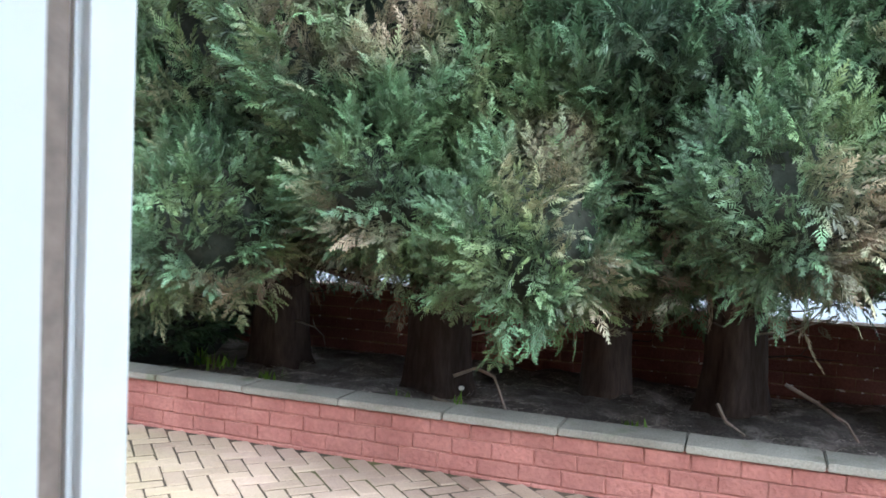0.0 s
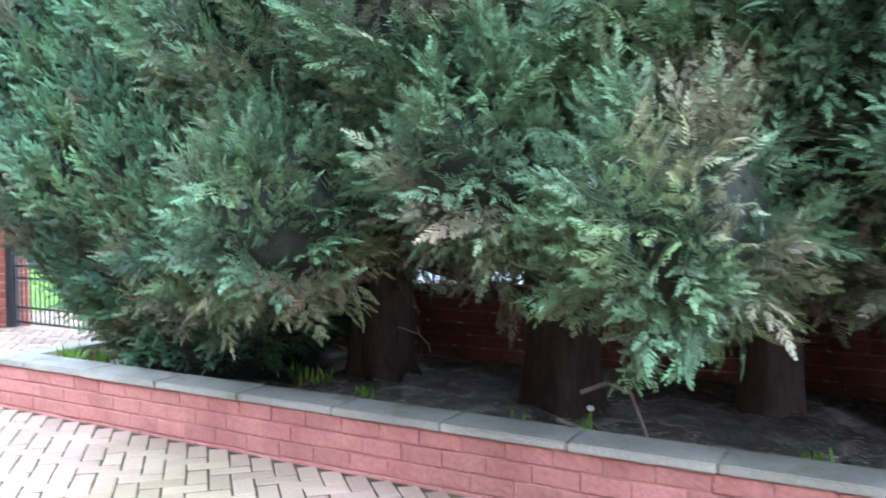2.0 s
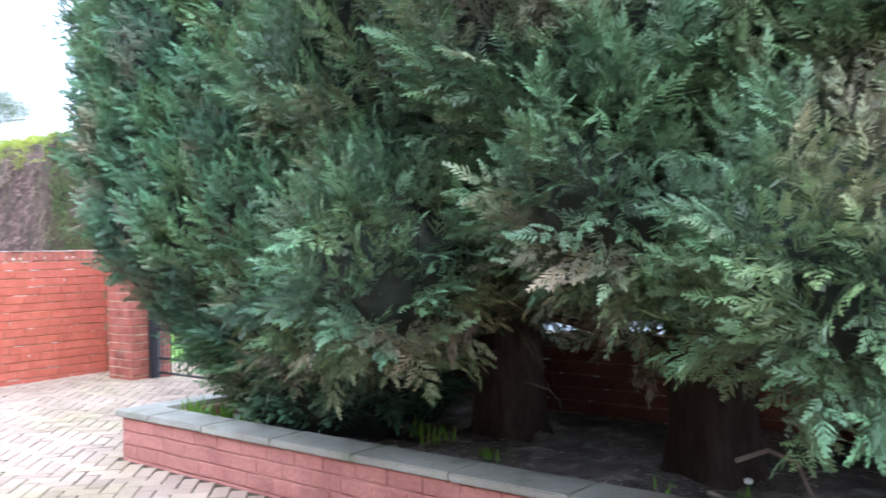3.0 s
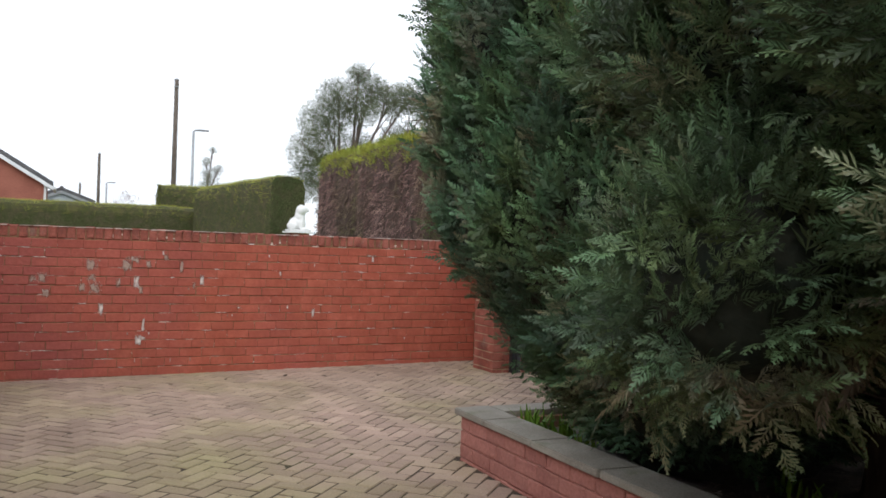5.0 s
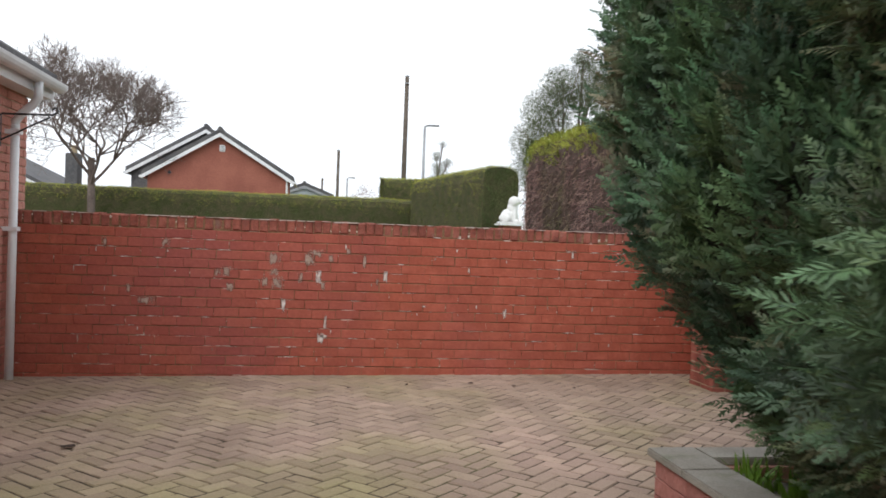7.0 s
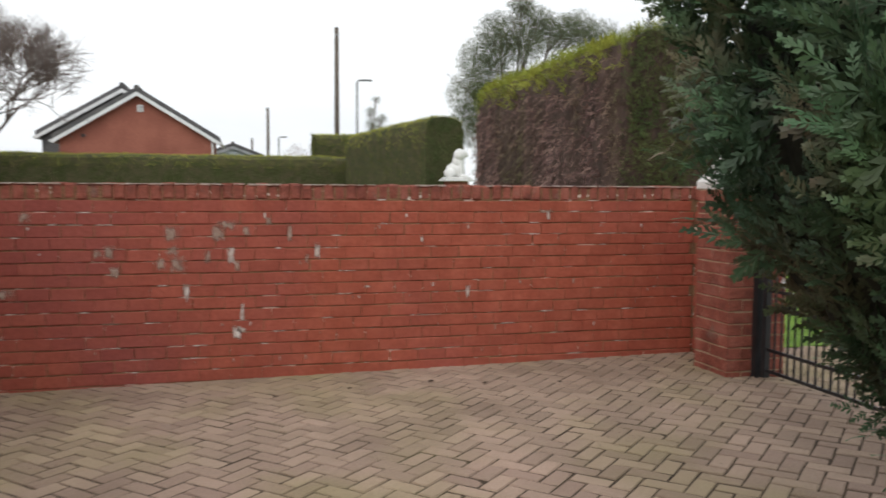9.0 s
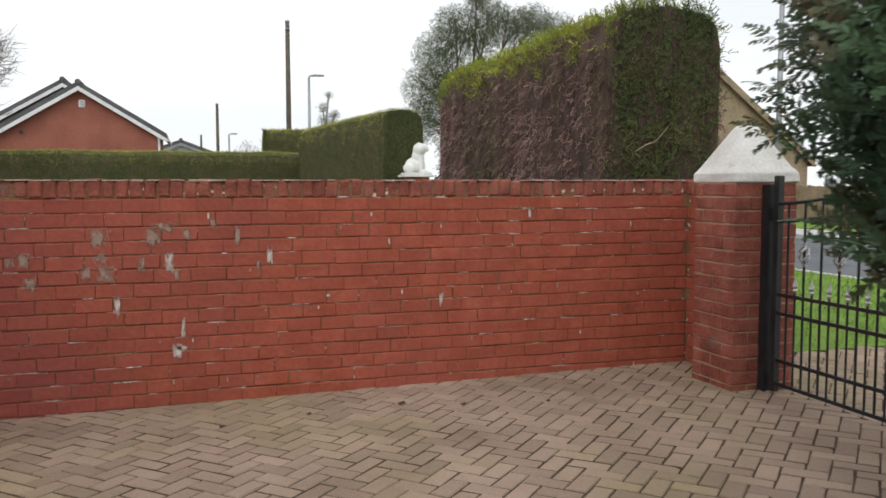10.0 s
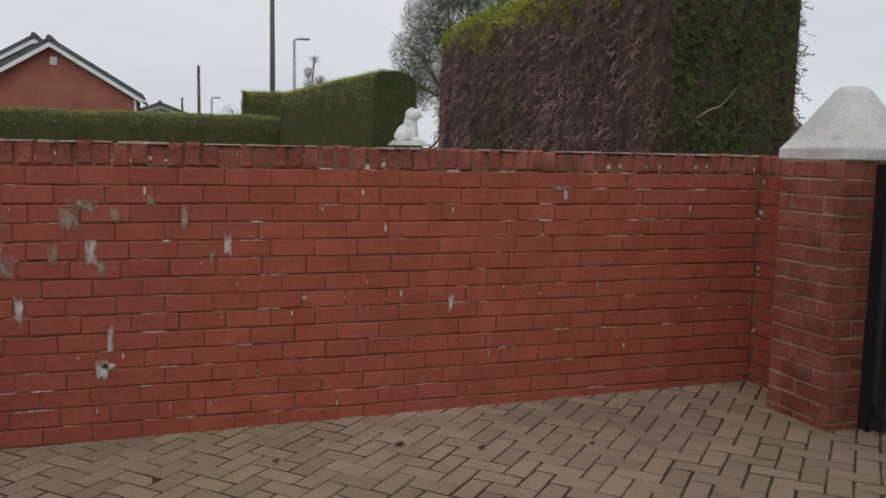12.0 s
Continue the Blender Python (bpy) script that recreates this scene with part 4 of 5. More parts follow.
# ---- statue on its plinth, neighbour's railing ----
lx, ly = 0.22, 8.9
plinth = thing("statue_plinth", (lx, ly, -0.13), "brick gate pier with a pale stone slab on top", "plinth")
box("pier", lx - 0.19, lx + 0.19, ly - 0.19, ly + 0.19, -0.13, 1.46, HOUSE_BRICK, plinth, 0.008)
bm = bbox(bmesh.new(), lx - 0.27, lx + 0.27, ly - 0.27, ly + 0.27, 1.46, 1.50, 0.012)
bbox(bm, lx - 0.23, lx + 0.23, ly - 0.23, ly + 0.23, 1.50, 1.54, 0.012)
part("slab", bm, STATUE, plinth, "white stone slab")
bm = bmesh.new()
for c, s in (((0, 0.03, 0.13), (0.13, 0.17, 0.14)), ((0, -0.03, 0.27), (0.105, 0.11, 0.15)), ((0.0, -0.06, 0.40), (0.125, 0.115, 0.12)), ((0.01, -0.12, 0.43), (0.075, 0.09, 0.075)),
             ((0.015, -0.18, 0.405), (0.045, 0.05, 0.04)), ((-0.07, -0.10, 0.12), (0.04, 0.045, 0.15)), ((0.07, -0.10, 0.12), (0.04, 0.045, 0.15)), ((-0.07, -0.15, 0.02), (0.045, 0.07, 0.03)),
             ((0.07, -0.15, 0.02), (0.045, 0.07, 0.03)), ((0.11, 0.1, 0.08), (0.06, 0.11, 0.09)), ((-0.11, 0.1, 0.08), (0.06, 0.11, 0.09)), ((-0.06, -0.05, 0.50), (0.028, 0.02, 0.03)), ((0.06, -0.05, 0.50), (0.028, 0.02, 0.03))):
    bmesh.ops.create_icosphere(bm, subdivisions=3, radius=1, matrix=Matrix.Translation((lx, ly, 1.535)) @ Matrix.Rotation(radians(62), 4, "Z") @ Matrix.Translation(c) @ Matrix.Diagonal((*s, 1)))
statue = part("lion_statue", bm, STATUE, smooth=True)
rm = statue.modifiers.new("joined", "REMESH")
rm.mode, rm.voxel_size = "VOXEL", 0.012
tagged(statue, "white painted seated lion statue on a plinth", "statue")
rail = thing("curved_railing", (0.8, 8.9, -0.13), "black iron gate rail sweeping up from the pier", "railing")
bm = tube(bmesh.new(), [(0.55, 8.9, 1.42), (0.62, 8.9, 1.46), (0.72, 8.9, 1.56), (0.80, 8.9, 1.72), (0.84, 8.9, 1.9)], [0.016] * 5)
part("top_rail", bm, IRON, rail)
for k in range(4):
    part("bar", rod(bmesh.new(), (0.58 + 0.08 * k, 8.9, -0.13), (0.58 + 0.08 * k, 8.9, 1.5 + 0.1 * k), 0.009, seg=6), IRON, rail)

# ---- houses beyond ----
def gabled_house(name, x0, x1, y0, y1, eave, ridge, label, wall_m, roof_m, trim=WHITE, over=0.25, vent=False):
    h = thing(name, ((x0 + x1) / 2, y0, -0.13), label, "house")
    xm = (x0 + x1) / 2
    bm = bmesh.new()
    a = [bm.verts.new(p) for p in ((x0, y0, -0.13), (x1, y0, -0.13), (x1, y0, eave), (xm, y0, ridge), (x0, y0, eave))]
    b = [bm.verts.new((v.co.x, y1, v.co.z)) for v in a]
    bm.faces.new(a)
    bm.faces.new(b[::-1])
    for k in range(5):
        bm.faces.new((a[k], b[k], b[(k + 1) % 5], a[(k + 1) % 5]))
    part("wall", bm, wall_m, h)
    sl = (ridge - eave) / (xm - x0)
    for s, xe in ((-1, x0), (1, x1)):
        xo, zo = xe + s * over, eave - sl * over
        bm = bmesh.new()
        vs = [bm.verts.new(p) for p in ((xo, y0 - over, zo + 0.02), (xo, y1 + over, zo + 0.02), (xm, y1 + over, ridge + 0.02), (xm, y0 - over, ridge + 0.02), (xo, y0 - over, zo + 0.28), (xo, y1 + over, zo + 0.28), (xm, y1 + over, ridge + 0.28), (xm, y0 - over, ridge + 0.28))]
        for f in ((3, 2, 1, 0), (4, 5, 6, 7), (0, 1, 5, 4), (1, 2, 6, 5), (2, 3, 7, 6), (3, 0, 4, 7)):
            bm.faces.new([vs[k] for k in f])
        r = part("roof", bm, roof_m, h)
        bm = bmesh.new()
        d = 0.17
        vs = [bm.verts.new(p) for y in (y0 - over - 0.03, y0 - over - 0.004) for p in ((xo, y, zo - d + 0.05), (xo, y, zo + 0.06), (xm, y, ridge + 0.06), (xm, y, ridge - d + 0.05))]
        for f in ((3, 2, 1, 0), (4, 5, 6, 7), (0, 1, 5, 4), (1, 2, 6, 5), (2, 3, 7, 6), (3, 0, 4, 7)):
            bm.faces.new([vs[k] for k in f])
        part("bargeboard", bm, trim, r, "white bargeboard")
        box("gutter", min(xo, xo + s * 0.12), max(xo, xo + s * 0.12), y0 - over, y1 + over, zo - 0.06, zo + 0.05, trim, r, 0.02)
    part("ridge_tile", rod(bmesh.new(), (xm, y0 - over - 0.05, ridge + 0.24), (xm, y1 + over, ridge + 0.24), 0.12, seg=10), roof_m, h)
    if vent:
        v = box("vent", xm - 0.02, xm + 0.24, y0 - 0.05, y0 - 0.003, ridge - 0.82, ridge - 0.5, trim, h, 0.02, "white gable vent")
        for k in range(4):
            box("slat", xm + 0.02, xm + 0.20, y0 - 0.06, y0 - 0.045, ridge - 0.78 + 0.065 * k, ridge - 0.75 + 0.065 * k, STEEL, v)
        part("flue", rod(bmesh.new(), (x0 + 1.0, y0 - 0.12, eave + 0.1), (x0 + 1.0, y0 + 0.05, eave + 0.1), 0.08), IRON, h)
        part("downpipe", rod(bmesh.new(), (x1 - 0.08, y0 - 0.06, -0.13), (x1 - 0.08, y0 - 0.06, eave), 0.05), trim, h)
    return h


gabled_house("brick_bungalow", -11.35, -4.75, 34.0, 37.5, 3.50, 5.52, "orange-red brick house gable with white bargeboards", HOUSE_BRICK, ROOF, vent=True)
gabled_house("brick_bungalow", -12.85, -5.45, 37.8, 46.0, 3.85, 6.05, "house wing behind with dark tiled gable and roof", ROOF, ROOF)
gabled_house("pale_garage", -5.9, -2.2, 50.0, 56.0, 3.25, 3.95, "pale blue-grey garage gable with dark roof edge", PALE_WALL, ROOF, STEEL, 0.15)
gabled_house("far_house", -30, -19.0, 44.0, 54.0, 3.0, 5.6, "distant house with grey tiled roof", PALE_WALL, ROOF)
gabled_house("tan_house", 15.2, 26.4, 30.0, 42.0, 2.5, 6.75, "house across the road with tan walls and roof", ROOF_TAN, ROOF_TAN, ROOF_TAN)
chim = thing("chimney_stack", (-15.2, 36, -0.13), "grey chimney stack behind the bare tree", "chimney")
box("shaft", -15.5, -14.9, 35.6, 36.4, -0.13, 4.4, ROOF, chim, 0.03)
part("pot", lathe(bmesh.new(), [(0.16, 4.4), (0.14, 4.7), (0.17, 4.76), (0.17, 4.8)], -15.2, 36), ROOF_TAN, chim)

# ---- poles and lamps ----
def pole(name, x, y, top, r, label, category="pole"):
    t = thing(name, (x, y, -0.13), label, category)
    part("shaft", rod(bmesh.new(), (x, y, -0.13), (x, y, top), r * 1.25, r * 0.9, 12), POLE_WOOD, t, smooth=True)
    part("cap", lathe(bmesh.new(), [(r * 1.05, top), (r * 1.05, top + 0.05), (0.02, top + 0.12)], x, y, 12), STEEL, t)
    return t


tp = pole("telegraph_pole", 2.12, 45.0, 10.9, 0.14, "tall weathered wooden telegraph pole")
box("insulator_bracket", 2.0, 2.24, 44.84, 44.9, 10.45, 10.52, STEEL, tp)
pole("telegraph_pole", -1.55, 58.0, 7.2, 0.11, "distant weathered wooden telegraph pole")
pole("telegraph_pole", -2.6, 66.0, 5.4, 0.09, "far thin wooden telegraph pole")


def street_lamp(x, y, top, arm, r, label):
    t = thing("street_lamp", (x, y, -0.13), label, "street lamp", "street lamps")
    part("column", rod(bmesh.new(), (x, y, -0.13), (x, y, top), r * 1.4, r, 12), STEEL, t, smooth=True)
    part("arm", tube(bmesh.new(), [(x, y, top - 0.05), (x + arm * 0.2, y, top + 0.1), (x + arm, y, top + 0.15)], [r * 0.8] * 3, 8), STEEL, t)
    hd = part("lantern", bbox(bmesh.new(), x + arm * 0.6, x + arm * 1.9, y - 0.16, y + 0.16, top + 0.06, top + 0.22, 0.05), STEEL, t)
    return t


street_lamp(6.5, 68.0, 10.7, 0.7, 0.11, "grey steel street lamp column with side lantern")
street_lamp(0.9, 95.0, 7.2, 0.5, 0.10, "distant grey street lamp")
street_lamp(16.6, 20.0, 8.5, 0.9, 0.085, "grey street lamp column across the road")

# ---- bare tree, big evergreen, scraggy tree ----
def bare_tree(x, y, z0, height, seed, label, spread=1.0, depth=6):
    t = thing("bare_tree", (x, y, -0.13), label, "tree")
    r = random.Random(seed)
    limbs, twigs = bmesh.new(), bmesh.new()

    def grow(p, d, ln, rad, k):
        bend = [p]
        for _ in range(3):
            d = (d + Vector((r.uniform(-0.16, 0.16), r.uniform(-0.16, 0.16), r.uniform(-0.02, 0.16)))).normalized()
            bend.append(bend[-1] + d * ln / 3)
        tube(limbs if k >= depth - 2 else twigs, bend, [rad, rad * 0.88, rad * 0.78, rad * 0.68], 6 if k > 3 else 4)
        if k == 0:
            return
        for _ in range(3 if k > 2 else 4):
            a, b = r.uniform(0, 6.28), r.uniform(0.25, 0.75) * spread
            s = d.orthogonal().normalized()
            s.rotate(Matrix.Rotation(a, 3, d))
            grow(bend[r.choice((2, 2, 3))], (d * math.cos(b) + s * math.sin(b) + Vector((0, 0, 0.12))).normalized(), ln * r.uniform(0.66, 0.84), max(0.0035, rad * 0.66), k - 1)

    tube(limbs, [(x, y, z0 - 0.1), (x + 0.03, y, z0 + height * 0.2), (x, y, z0 + height * 0.4)], [height * 0.017, height * 0.013, height * 0.011], 10)
    for k in range(5):
        a = k * 1.26 + r.uniform(-0.3, 0.3)
        grow(Vector((x, y, z0 + height * r.uniform(0.30, 0.4))), Vector((math.cos(a) * 0.6 * spread, math.sin(a) * 0.6 * spread, 0.8)).normalized(), height * 0.17, height * 0.0052, depth - 1)
    part("branchwork", limbs, BRANCH, t)
    part("twig_mass", twigs, BRANCH, t)
    return t


bare_tree(-8.84, 13.2, -0.1, 7.0, 4, "leafless garden tree with many fine twigs", 1.42, 7)


def leafy_tree(x, y, clumps, trunk_top, seed, label, name="broadleaf_tree", leaves=230, size=(0.16, 0.34)):
    t = thing(name, (x, y, -0.13), label, "tree")
    r = random.Random(seed)
    part("trunk", tube(bmesh.new(), [(x, y, -0.13), (x + 0.1, y, trunk_top * 0.5), (x, y, trunk_top)], [0.28, 0.22, 0.14], 10), BRANCH, t)
    rng = np.random.default_rng(seed)
    P, A = [], []
    for cx, cz, cr in [(a, b, c * 1.25) for a, b, c in clumps]:
        cy = y + r.uniform(-0.8, 0.8)
        mid = Vector(((x + cx) / 2 + r.uniform(-0.3, 0.3), (y + cy) / 2, trunk_top + (cz - trunk_top) * 0.45))
        part("limb", tube(bmesh.new(), [(x, y, trunk_top * 0.85), mid, (cx, cy, cz)], [0.12, 0.07, 0.025], 6), BRANCH, t)
        for _ in range(4):
            e = (cx + r.uniform(-1, 1) * cr, cy + r.uniform(-1, 1) * cr, cz + r.uniform(-0.6, 1) * cr)
            part("limb", tube(bmesh.new(), [mid.lerp(Vector((cx, cy, cz)), r.uniform(0.4, 1)), e], [0.035, 0.01], 5), BRANCH, t)
        for _ in range(int(leaves * cr * cr)):
            d = rng.normal(0, 1, 3)
            d *= cr * rng.random() ** 0.45 / np.linalg.norm(d)
            P.append((cx + d[0], cy + d[1], cz + d[2] * 0.85))
            A.append(rng.normal(0, 1, 3) + np.array((0, 0, -0.4)))
    P, A = np.array(P), np.array(A)
    v, q, tt = scatter(TUFT, P, A, rng.normal(0, 1, P.shape), rng.uniform(*size, len(P)), rng)
    np_mesh("crown", v, q, tt, TREE_LEAF, t)


leafy_tree(8.3, 30.0, [(6.6, 4.2, 1.0), (6.7, 5.6, 1.1), (7.0, 7.0, 1.1), (7.6, 8.2, 0.9), (8.6, 7.6, 0.8), (9.4, 8.9, 0.75), (10.3, 8.3, 0.9), (11.3, 8.6, 0.8), (12.1, 8.0, 0.9), (11.2, 6.6, 0.9), (9.0, 5.8, 1.0),
                       (8.6, 4.4, 1.0), (10.4, 5.2, 1.0), (12.0, 5.6, 0.9), (8.4, 9.3, 0.5)], 3.4, 6, "tall airy grey-green tree with gaps in its crown", leaves=2600, size=(0.12, 0.24))
leafy_tree(7.6, 66.0, [(7.4, 5.5, 0.9), (7.7, 6.8, 0.7), (7.5, 8.0, 0.45), (8.6, 5.6, 0.6), (7.9, 9.0, 0.3), (8.3, 7.3, 0.4)], 4.0, 8, "thin scraggy tree beside a street lamp", leaves=700)
rng = np.random.default_rng(12)
N = 5000
p = np.stack([rng.uniform(-3, 12, N), rng.uniform(70, 74, N), rng.random(N) * 5.2], 1)
p[:, 2] *= 0.75 + 0.25 * np.sin(p[:, 0] * 1.1)
v, q, tt = scatter(TUFT, p, rng.normal(0, 1, (N, 3)) + (0, 0, 1), rng.normal(0, 1, (N, 3)), rng.uniform(0.2, 0.5, N), rng)
tagged(np_mesh("far_shrubs", v, q, tt, HEDGE_BROWN), "far bare pinkish brown shrubs on the skyline", "shrubs", kind="stuff")

# ---- across the road ----
for k in range(26):
    y = -2 + k * 1.0
    ob = thing("timber_fence_panel", (17.5, y, 0.05), "weathered vertical board fence panel", "fence", "boards across the road")
    for j in range(6):
        box("board", 17.48, 17.5, y + j * 0.166, y + j * 0.166 + 0.155, 0.05, 1.25 + 0.03 * ((j * 7 + k) % 3), FENCE_WOOD, ob)
    box("rail", 17.5, 17.54, y, y + 1.0, 0.9, 0.98, FENCE_WOOD, ob)
rng = np.random.default_rng(31)
N = 9000
p = np.stack([rng.uniform(0.35, 5.1, N), rng.uniform(0.12, 9, N), np.full(N, 0.015)], 1)
v, q, tt = scatter(TUFT, p, rng.normal(0, 0.4, (N, 3)) + (0, 0, 1), rng.normal(0, 1, (N, 3)) * (1, 1, 0.1), rng.uniform(0.04, 0.09, N), rng)
tagged(np_mesh("grass_blades", v, q, tt, BLADE), "short bright green grass on the verge", "grass", kind="stuff")

# ---- litter on the drive ----
rng = np.random.default_rng(44)
N = 420
p = np.stack([rng.uniform(-5.8, -0.5, N), -(rng.random(N) ** 1.5) * 6.5 - 0.1, np.zeros(N)], 1)
p[:, 2] = slope(p[:, 0]) + 0.006
p[:160, 0], p[:160, 1] = rng.normal(-1.35, 0.55, 160).clip(-2.6, -0.45), rng.normal(-0.62, 0.2, 160).clip(-1.2, -0.1)
a = rng.uniform(0, 6.28, N)
v, q, tt = scatter(TUFT, p, np.stack([np.cos(a), np.sin(a), 0 * a + 0.1], 1), np.tile((0, 0, 1.0), (N, 1)), rng.uniform(0.008, 0.026, N), rng)
tagged(np_mesh("leaf_litter", v, q, tt, BARK), "tiny dark leaf scraps lying on the paving", "litter", kind="stuff")
for x, y, s in ((-2.39, -0.47, 0.035), (-2.05, -0.62, 0.028), (-2.95, -0.52, 0.022), (-5.14, -2.35, 0.06), (-1.55, -0.72, 0.02)):
    bm = bmesh.new()
    c = Vector((x, y, slope(x) + 0.012))
    pts = [bm.verts.new(c + Vector((math.cos(k * 1.05) * s * (1 if k % 3 else 0.7), math.sin(k * 1.05) * s * 0.5, 0.008 * (k % 2)))) for k in range(6)]
    mid = bm.verts.new(c + Vector((0, 0, -0.003)))
    for k in range(6):
        bm.faces.new((pts[k], pts[(k + 1) % 6], mid))
    ob = part("dead_leaf", bm, BARK)
    ob.modifiers.new("thickness", "SOLIDIFY").thickness = 0.001
    tagged(ob, "curled dark dead leaf on the paving", "leaf", "dead leaves")

# ---- pieces: bricks, patches and pavers ----
B = [brick_mesh("brick", 0.215, 0.0765, 0.06, RED, k, 0.004) for k in range(6)]
places = []
for c in range(-1, 15):
    z = 1.24 - (15 - c - 0.5) * COURSE
    places += lay(z, -6.245, -0.15, lambda a, zz: pose(a, 0, zz), offset=(0.113 if c % 2 else 0.0) + RNG.uniform(-0.035, 0.035), rng=RNG)
shown = lambda t: -4.35 < t.x < -0.2 and t.z > 0
pieces(wall_north, "brick", [B], places, "brick_rest", shown, RED_REST)
top_mesh = [brick_mesh("top_brick", 0.072, 0.108, 0.21, RED_OLD, 40 + k, 0.012) for k in range(7)]
places, a = [], -6.2
while a < -0.15:
    places.append((0, pose(a, RNG.uniform(-0.006, 0.006), 1.296 + RNG.uniform(-0.005, 0.005), RNG.uniform(-1.5, 1.5), RNG.uniform(-1.2, 1.2), RNG.uniform(-2, 2))))
    a += 0.0775
pieces(wall_north, "top_brick", [top_mesh], places)
places = []
for c in range(-1, 15):
    z = 1.24 - (15 - c - 0.5) * COURSE
    places += lay(z, -0.452, -0.002, lambda a, zz: pose(-0.15, a, zz, 0, 0, -90), offset=0.113 if c % 2 else 0.0, rng=RNG)
pieces(wall_return, "brick", [B], places)
places = [(0, pose(-0.15, -0.03 - 0.0775 * k, 1.296, 0, 0, -90)) for k in range(6)]
pieces(wall_return, "top_brick", [top_mesh], places)
places = []
for c in range(-1, 16):
    z = 1.325 - (16 - c - 0.5) * COURSE
    o1, o2 = (0.113, 0.0) if c % 2 else (0.0, 0.113)
    places += lay(z, -0.874, -0.452, lambda a, zz: pose(-0.386, a, zz, 0, 0, -90), offset=o1, rng=RNG, pitch=0.222)
    places += lay(z, -0.386, 0.065, lambda a, zz: pose(a, -0.874, zz), offset=o2, rng=RNG, pitch=0.222)
    places += lay(z, -0.874, -0.452, lambda a, zz: pose(0.065, a, zz, 0, 0, 90), offset=o1, rng=RNG, pitch=0.222)
BP = [brick_mesh("brick", 0.215, 0.0755, 0.05, RED_OLD, k + 60, 0.004) for k in range(5)]
pieces(pillar, "brick", [BP], places)
BPL = [brick_mesh("brick", 0.215, 0.0755, 0.05, PLANTER_RED, k + 80, 0.004) for k in range(5)]
places = []
for c in range(4):
    z = 0.274 - (c + 0.5) * COURSE
    places += lay(z, -12.9, -3.73, lambda a, zz: pose(-2.152, a, zz, 0, 0, -90), offset=(0.113 if c % 2 else 0.0) + RNG.uniform(-0.03, 0.03), rng=RNG)
pieces(pw, "brick", [BPL], places)
places = []
for c in range(4):
    z = 0.274 - (c + 0.5) * COURSE
    places += lay(z, -2.152, -0.2, lambda a, zz: pose(a, -3.728, zz, 0, 0, 180), offset=0.113 if c % 2 else 0.0, rng=RNG)
pieces(pe, "brick", [BPL], places)
places = []
for c in range(11):
    z = 0.695 - (c + 0.5) * COURSE
    places += lay(z, -12.9, -3.75, lambda a, zz: pose(-0.204, a, zz, 0, 0, -90), offset=0.113 if c % 2 else 0.0, rng=RNG)
tagged(pieces(wall_east, "brick", [[brick_mesh("brick", 0.215, 0.073, 0.06, DARK_BRICK, k) for k in range(3)]], places, "brick_rest", lambda t: False), kind="stuff")
BH = [brick_mesh("brick", 0.215, 0.065, 0.05, OWN_BRICK, k + 90) for k in range(4)]
places = []
for c in range(33):
    places += lay(2.4 - (c + 0.5) * 0.075, -3.2, 0.35, lambda a, zz: pose(-6.25, a, zz, 0, 0, 90), offset=0.113 if c % 2 else 0.0, rng=RNG)
tagged(pieces(wall_west, "brick", [BH], places, "brick_rest", lambda t: False), kind="stuff")

# bare patches where the paint has come off
r = random.Random(77)
for x, z, w, h, m in ((-4.09, 1.0, 0.085, 0.085, FLAKE), (-4.09, 0.90, 0.07, 0.05, FLAKE), (-4.06, 0.80, 0.10, 0.07, FLAKE), (-4.16, 0.80, 0.05, 0.05, FLAKE), (-4.49, 0.885, 0.06, 0.06, FLAKE),
                      (-4.56, 0.885, 0.04, 0.05, FLAKE), (-4.46, 0.75, 0.05, 0.05, FLAKE), (-3.78, 1.01, 0.08, 0.08, FLAKE), (-3.72, 1.06, 0.12, 0.05, FLAKE), (-3.60, 1.03, 0.05, 0.05, FLAKE),
                      (-3.86, 0.85, 0.035, 0.06, FLAKE), (-3.70, 0.86, 0.035, 0.08, CHALK), (-3.66, 0.78, 0.03, 0.05, FLAKE), (-4.0, 0.60, 0.03, 0.09, CHALK), (-3.63, 0.46, 0.022, 0.08, CHALK),
                      (-3.667, 0.31, 0.045, 0.07, CHALK), (-3.63, 0.335, 0.07, 0.018, CHALK), (-3.11, 0.885, 0.03, 0.07, CHALK), (-3.18, 0.83, 0.025, 0.05, FLAKE), (-3.30, 1.02, 0.03, 0.09, FLAKE),
                      (-3.44, 1.09, 0.04, 0.04, FLAKE), (-2.0, 0.56, 0.024, 0.075, CHALK), (-1.376, 1.125, 0.02, 0.05, CHALK), (-1.40, 1.16, 0.12, 0.02, FLAKE), (-5.5, 1.1, 0.04, 0.07, FLAKE),
                      (-5.0, 1.12, 0.06, 0.05, FLAKE), (-5.3, 0.72, 0.03, 0.05, FLAKE), (-2.35, 0.96, 0.015, 0.04, CHALK), (-5.15, 0.62, 0.12, 0.05, FLAKE), (-2.75, 0.62, 0.05, 0.015, CHALK)):
    bm = bmesh.new()
    w, h = w * 1.35, h * 1.6
    edge = [(-0.5, 0.5), (0.0, 0.5), (0.5, 0.5), (0.5, 0.0), (0.4, -0.5), (0.1, -0.45), (-0.3, -0.5), (-0.5, -0.1)]
    bm.faces.new([bm.verts.new((x + w * (a + r.uniform(-0.08, 0.08)), -0.0062, z + h * (b + r.uniform(-0.08, 0.08)))) for a, b in edge][::-1])
    part("bare_patch", bm, m, wall_north)

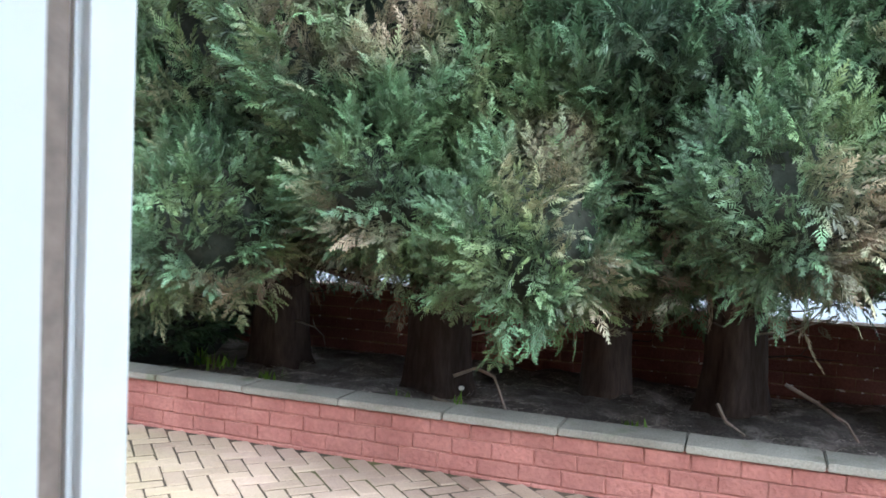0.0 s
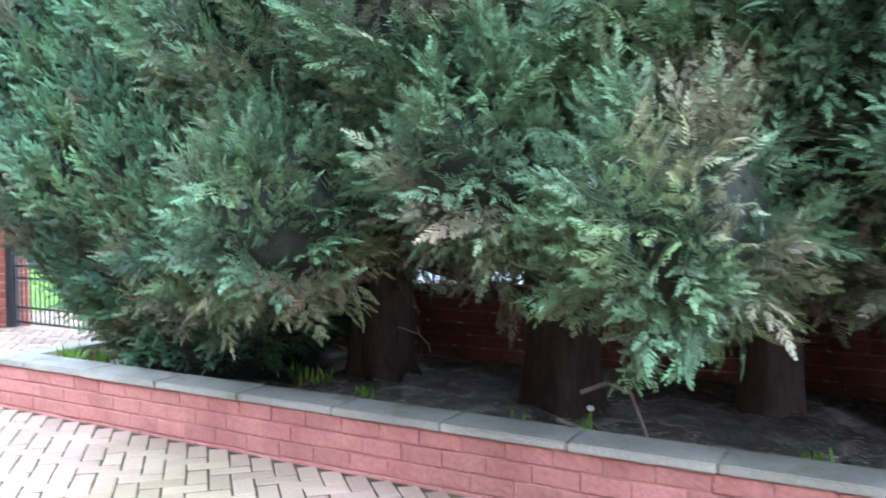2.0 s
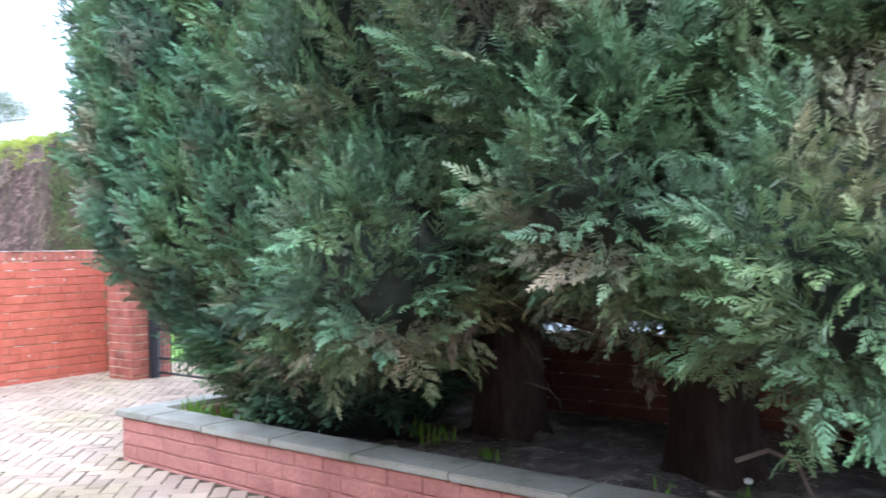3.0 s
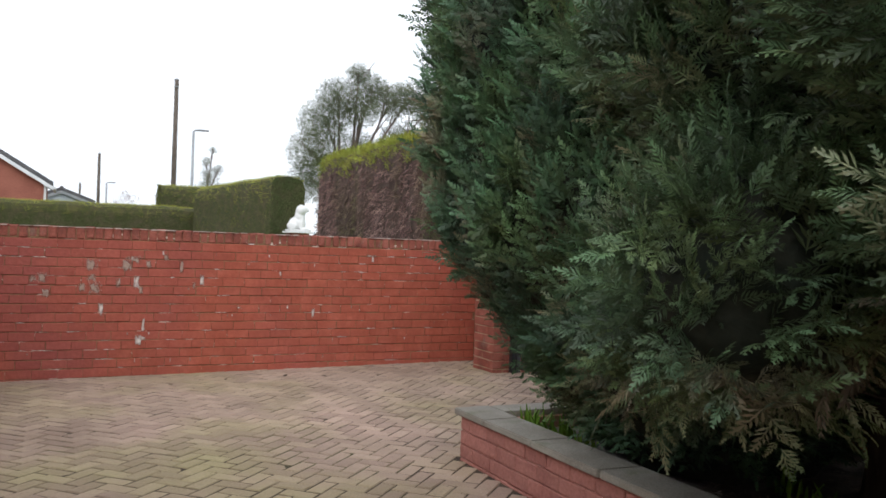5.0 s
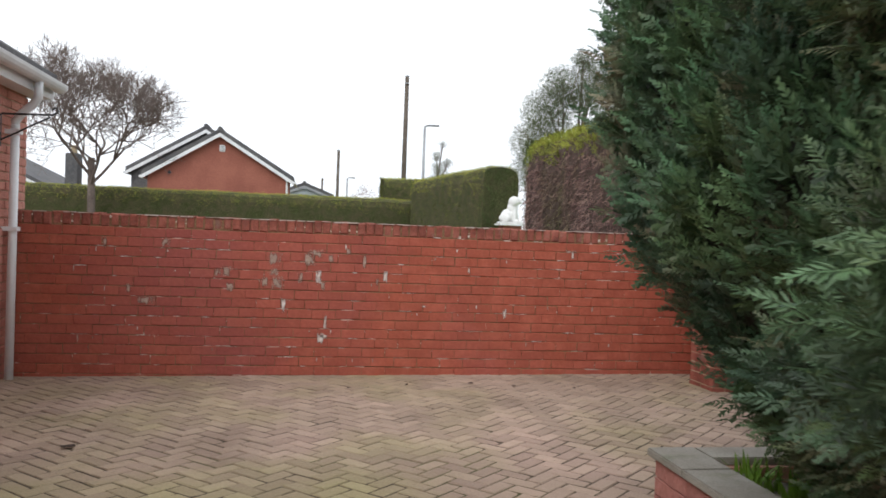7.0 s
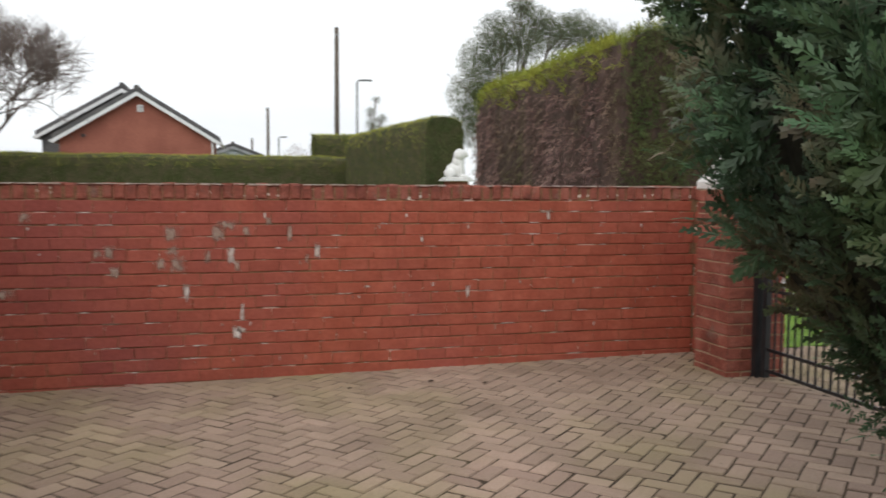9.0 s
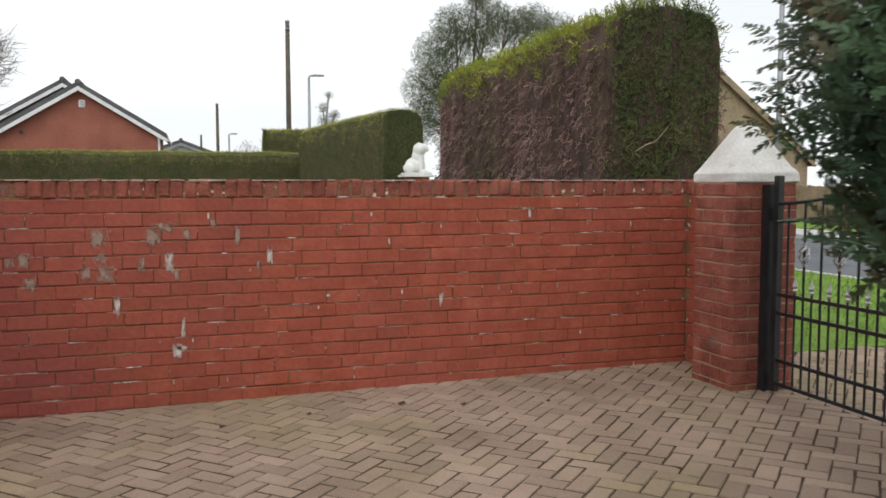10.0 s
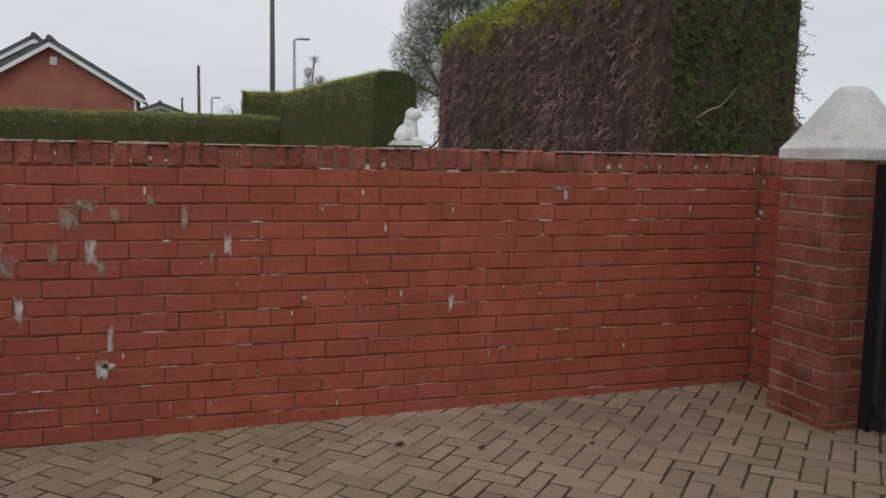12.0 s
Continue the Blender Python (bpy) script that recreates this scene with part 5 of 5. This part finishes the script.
for k in range(190):
    zj = 1.24 - r.randrange(0, 15) * COURSE + r.uniform(-0.001, 0.004)
    x, w, h = r.uniform(-5.8, -0.25), r.uniform(0.03, 0.18), r.uniform(0.004, 0.010)
    if r.random() < 0.25:
        w, h, zj = r.uniform(0.008, 0.018), r.uniform(0.02, 0.06), zj - 0.025
    bm = bmesh.new()
    bm.faces.new([bm.verts.new((x + w * a, -0.0072, zj + h * b + 0.002 * r.uniform(-1, 1))) for a, b in ((-0.5, -0.3), (-0.1, -0.5), (0.3, -0.4), (0.5, 0.1), (0.1, 0.5), (-0.35, 0.4))])
    part("lime_streak", bm, CHALK if r.random() < 0.5 else FLAKE, wall_north)

x = -6.15
while x < -0.2:
    w = r.uniform(0.04, 0.17)
    if r.random() < 0.7:
        h = r.uniform(0.004, 0.011)
        bm = bbox(bmesh.new(), x, x + w, -0.007, 0.05, 1.3475 - h * 0.5, 1.3475 + h * 0.5, 0.0015)
        for v in bm.verts:
            v.co += Vector((r.uniform(-0.006, 0.006), 0, r.uniform(-0.0025, 0.0025)))
        part("top_mortar", bm, LIME, wall_north)
    x += w + r.uniform(0.0, 0.03)

PM = [paver_mesh(k) for k in range(8)]
rest_v, rest_q, rest_t = [], [], []
base = [(np.array([tuple(v.co) for v in me.vertices]), np.array([list(p.vertices) for p in me.polygons])) for me in PM]
count = 0
for x, y, turn in herringbone(-6.3, 5.15, -12.5, 0.09):
    if x > -0.04 and y < -4.15:
        continue
    if -2.13 < x < 0 and y < -3.75:
        continue
    k = RNG.randrange(8)
    z = (slope(x) if x < -0.05 else 0.02) + RNG.uniform(-0.0022, 0.0022)
    m = pose(x, y, z, RNG.uniform(-0.5, 0.5), RNG.uniform(-0.5, 0.5), turn + RNG.uniform(-0.7, 0.7))
    if -3.35 < x < -0.75 and -2.35 < y < -0.2 and count < 300:
        ob = link("paver", PM[k], driveway)
        ob.matrix_basis = m
        count += 1
    else:
        rest_q.append(base[k][1] + 12 * len(rest_v))
        rest_v.append(base[k][0] @ np.array(m.to_3x3()).T + np.array(m.translation))
        rest_t += [RNG.random()] * len(base[k][1])
tagged(np_mesh("paver_rest", np.concatenate(rest_v), np.concatenate(rest_q), np.array(rest_t), PAVER_REST, driveway), kind="stuff")
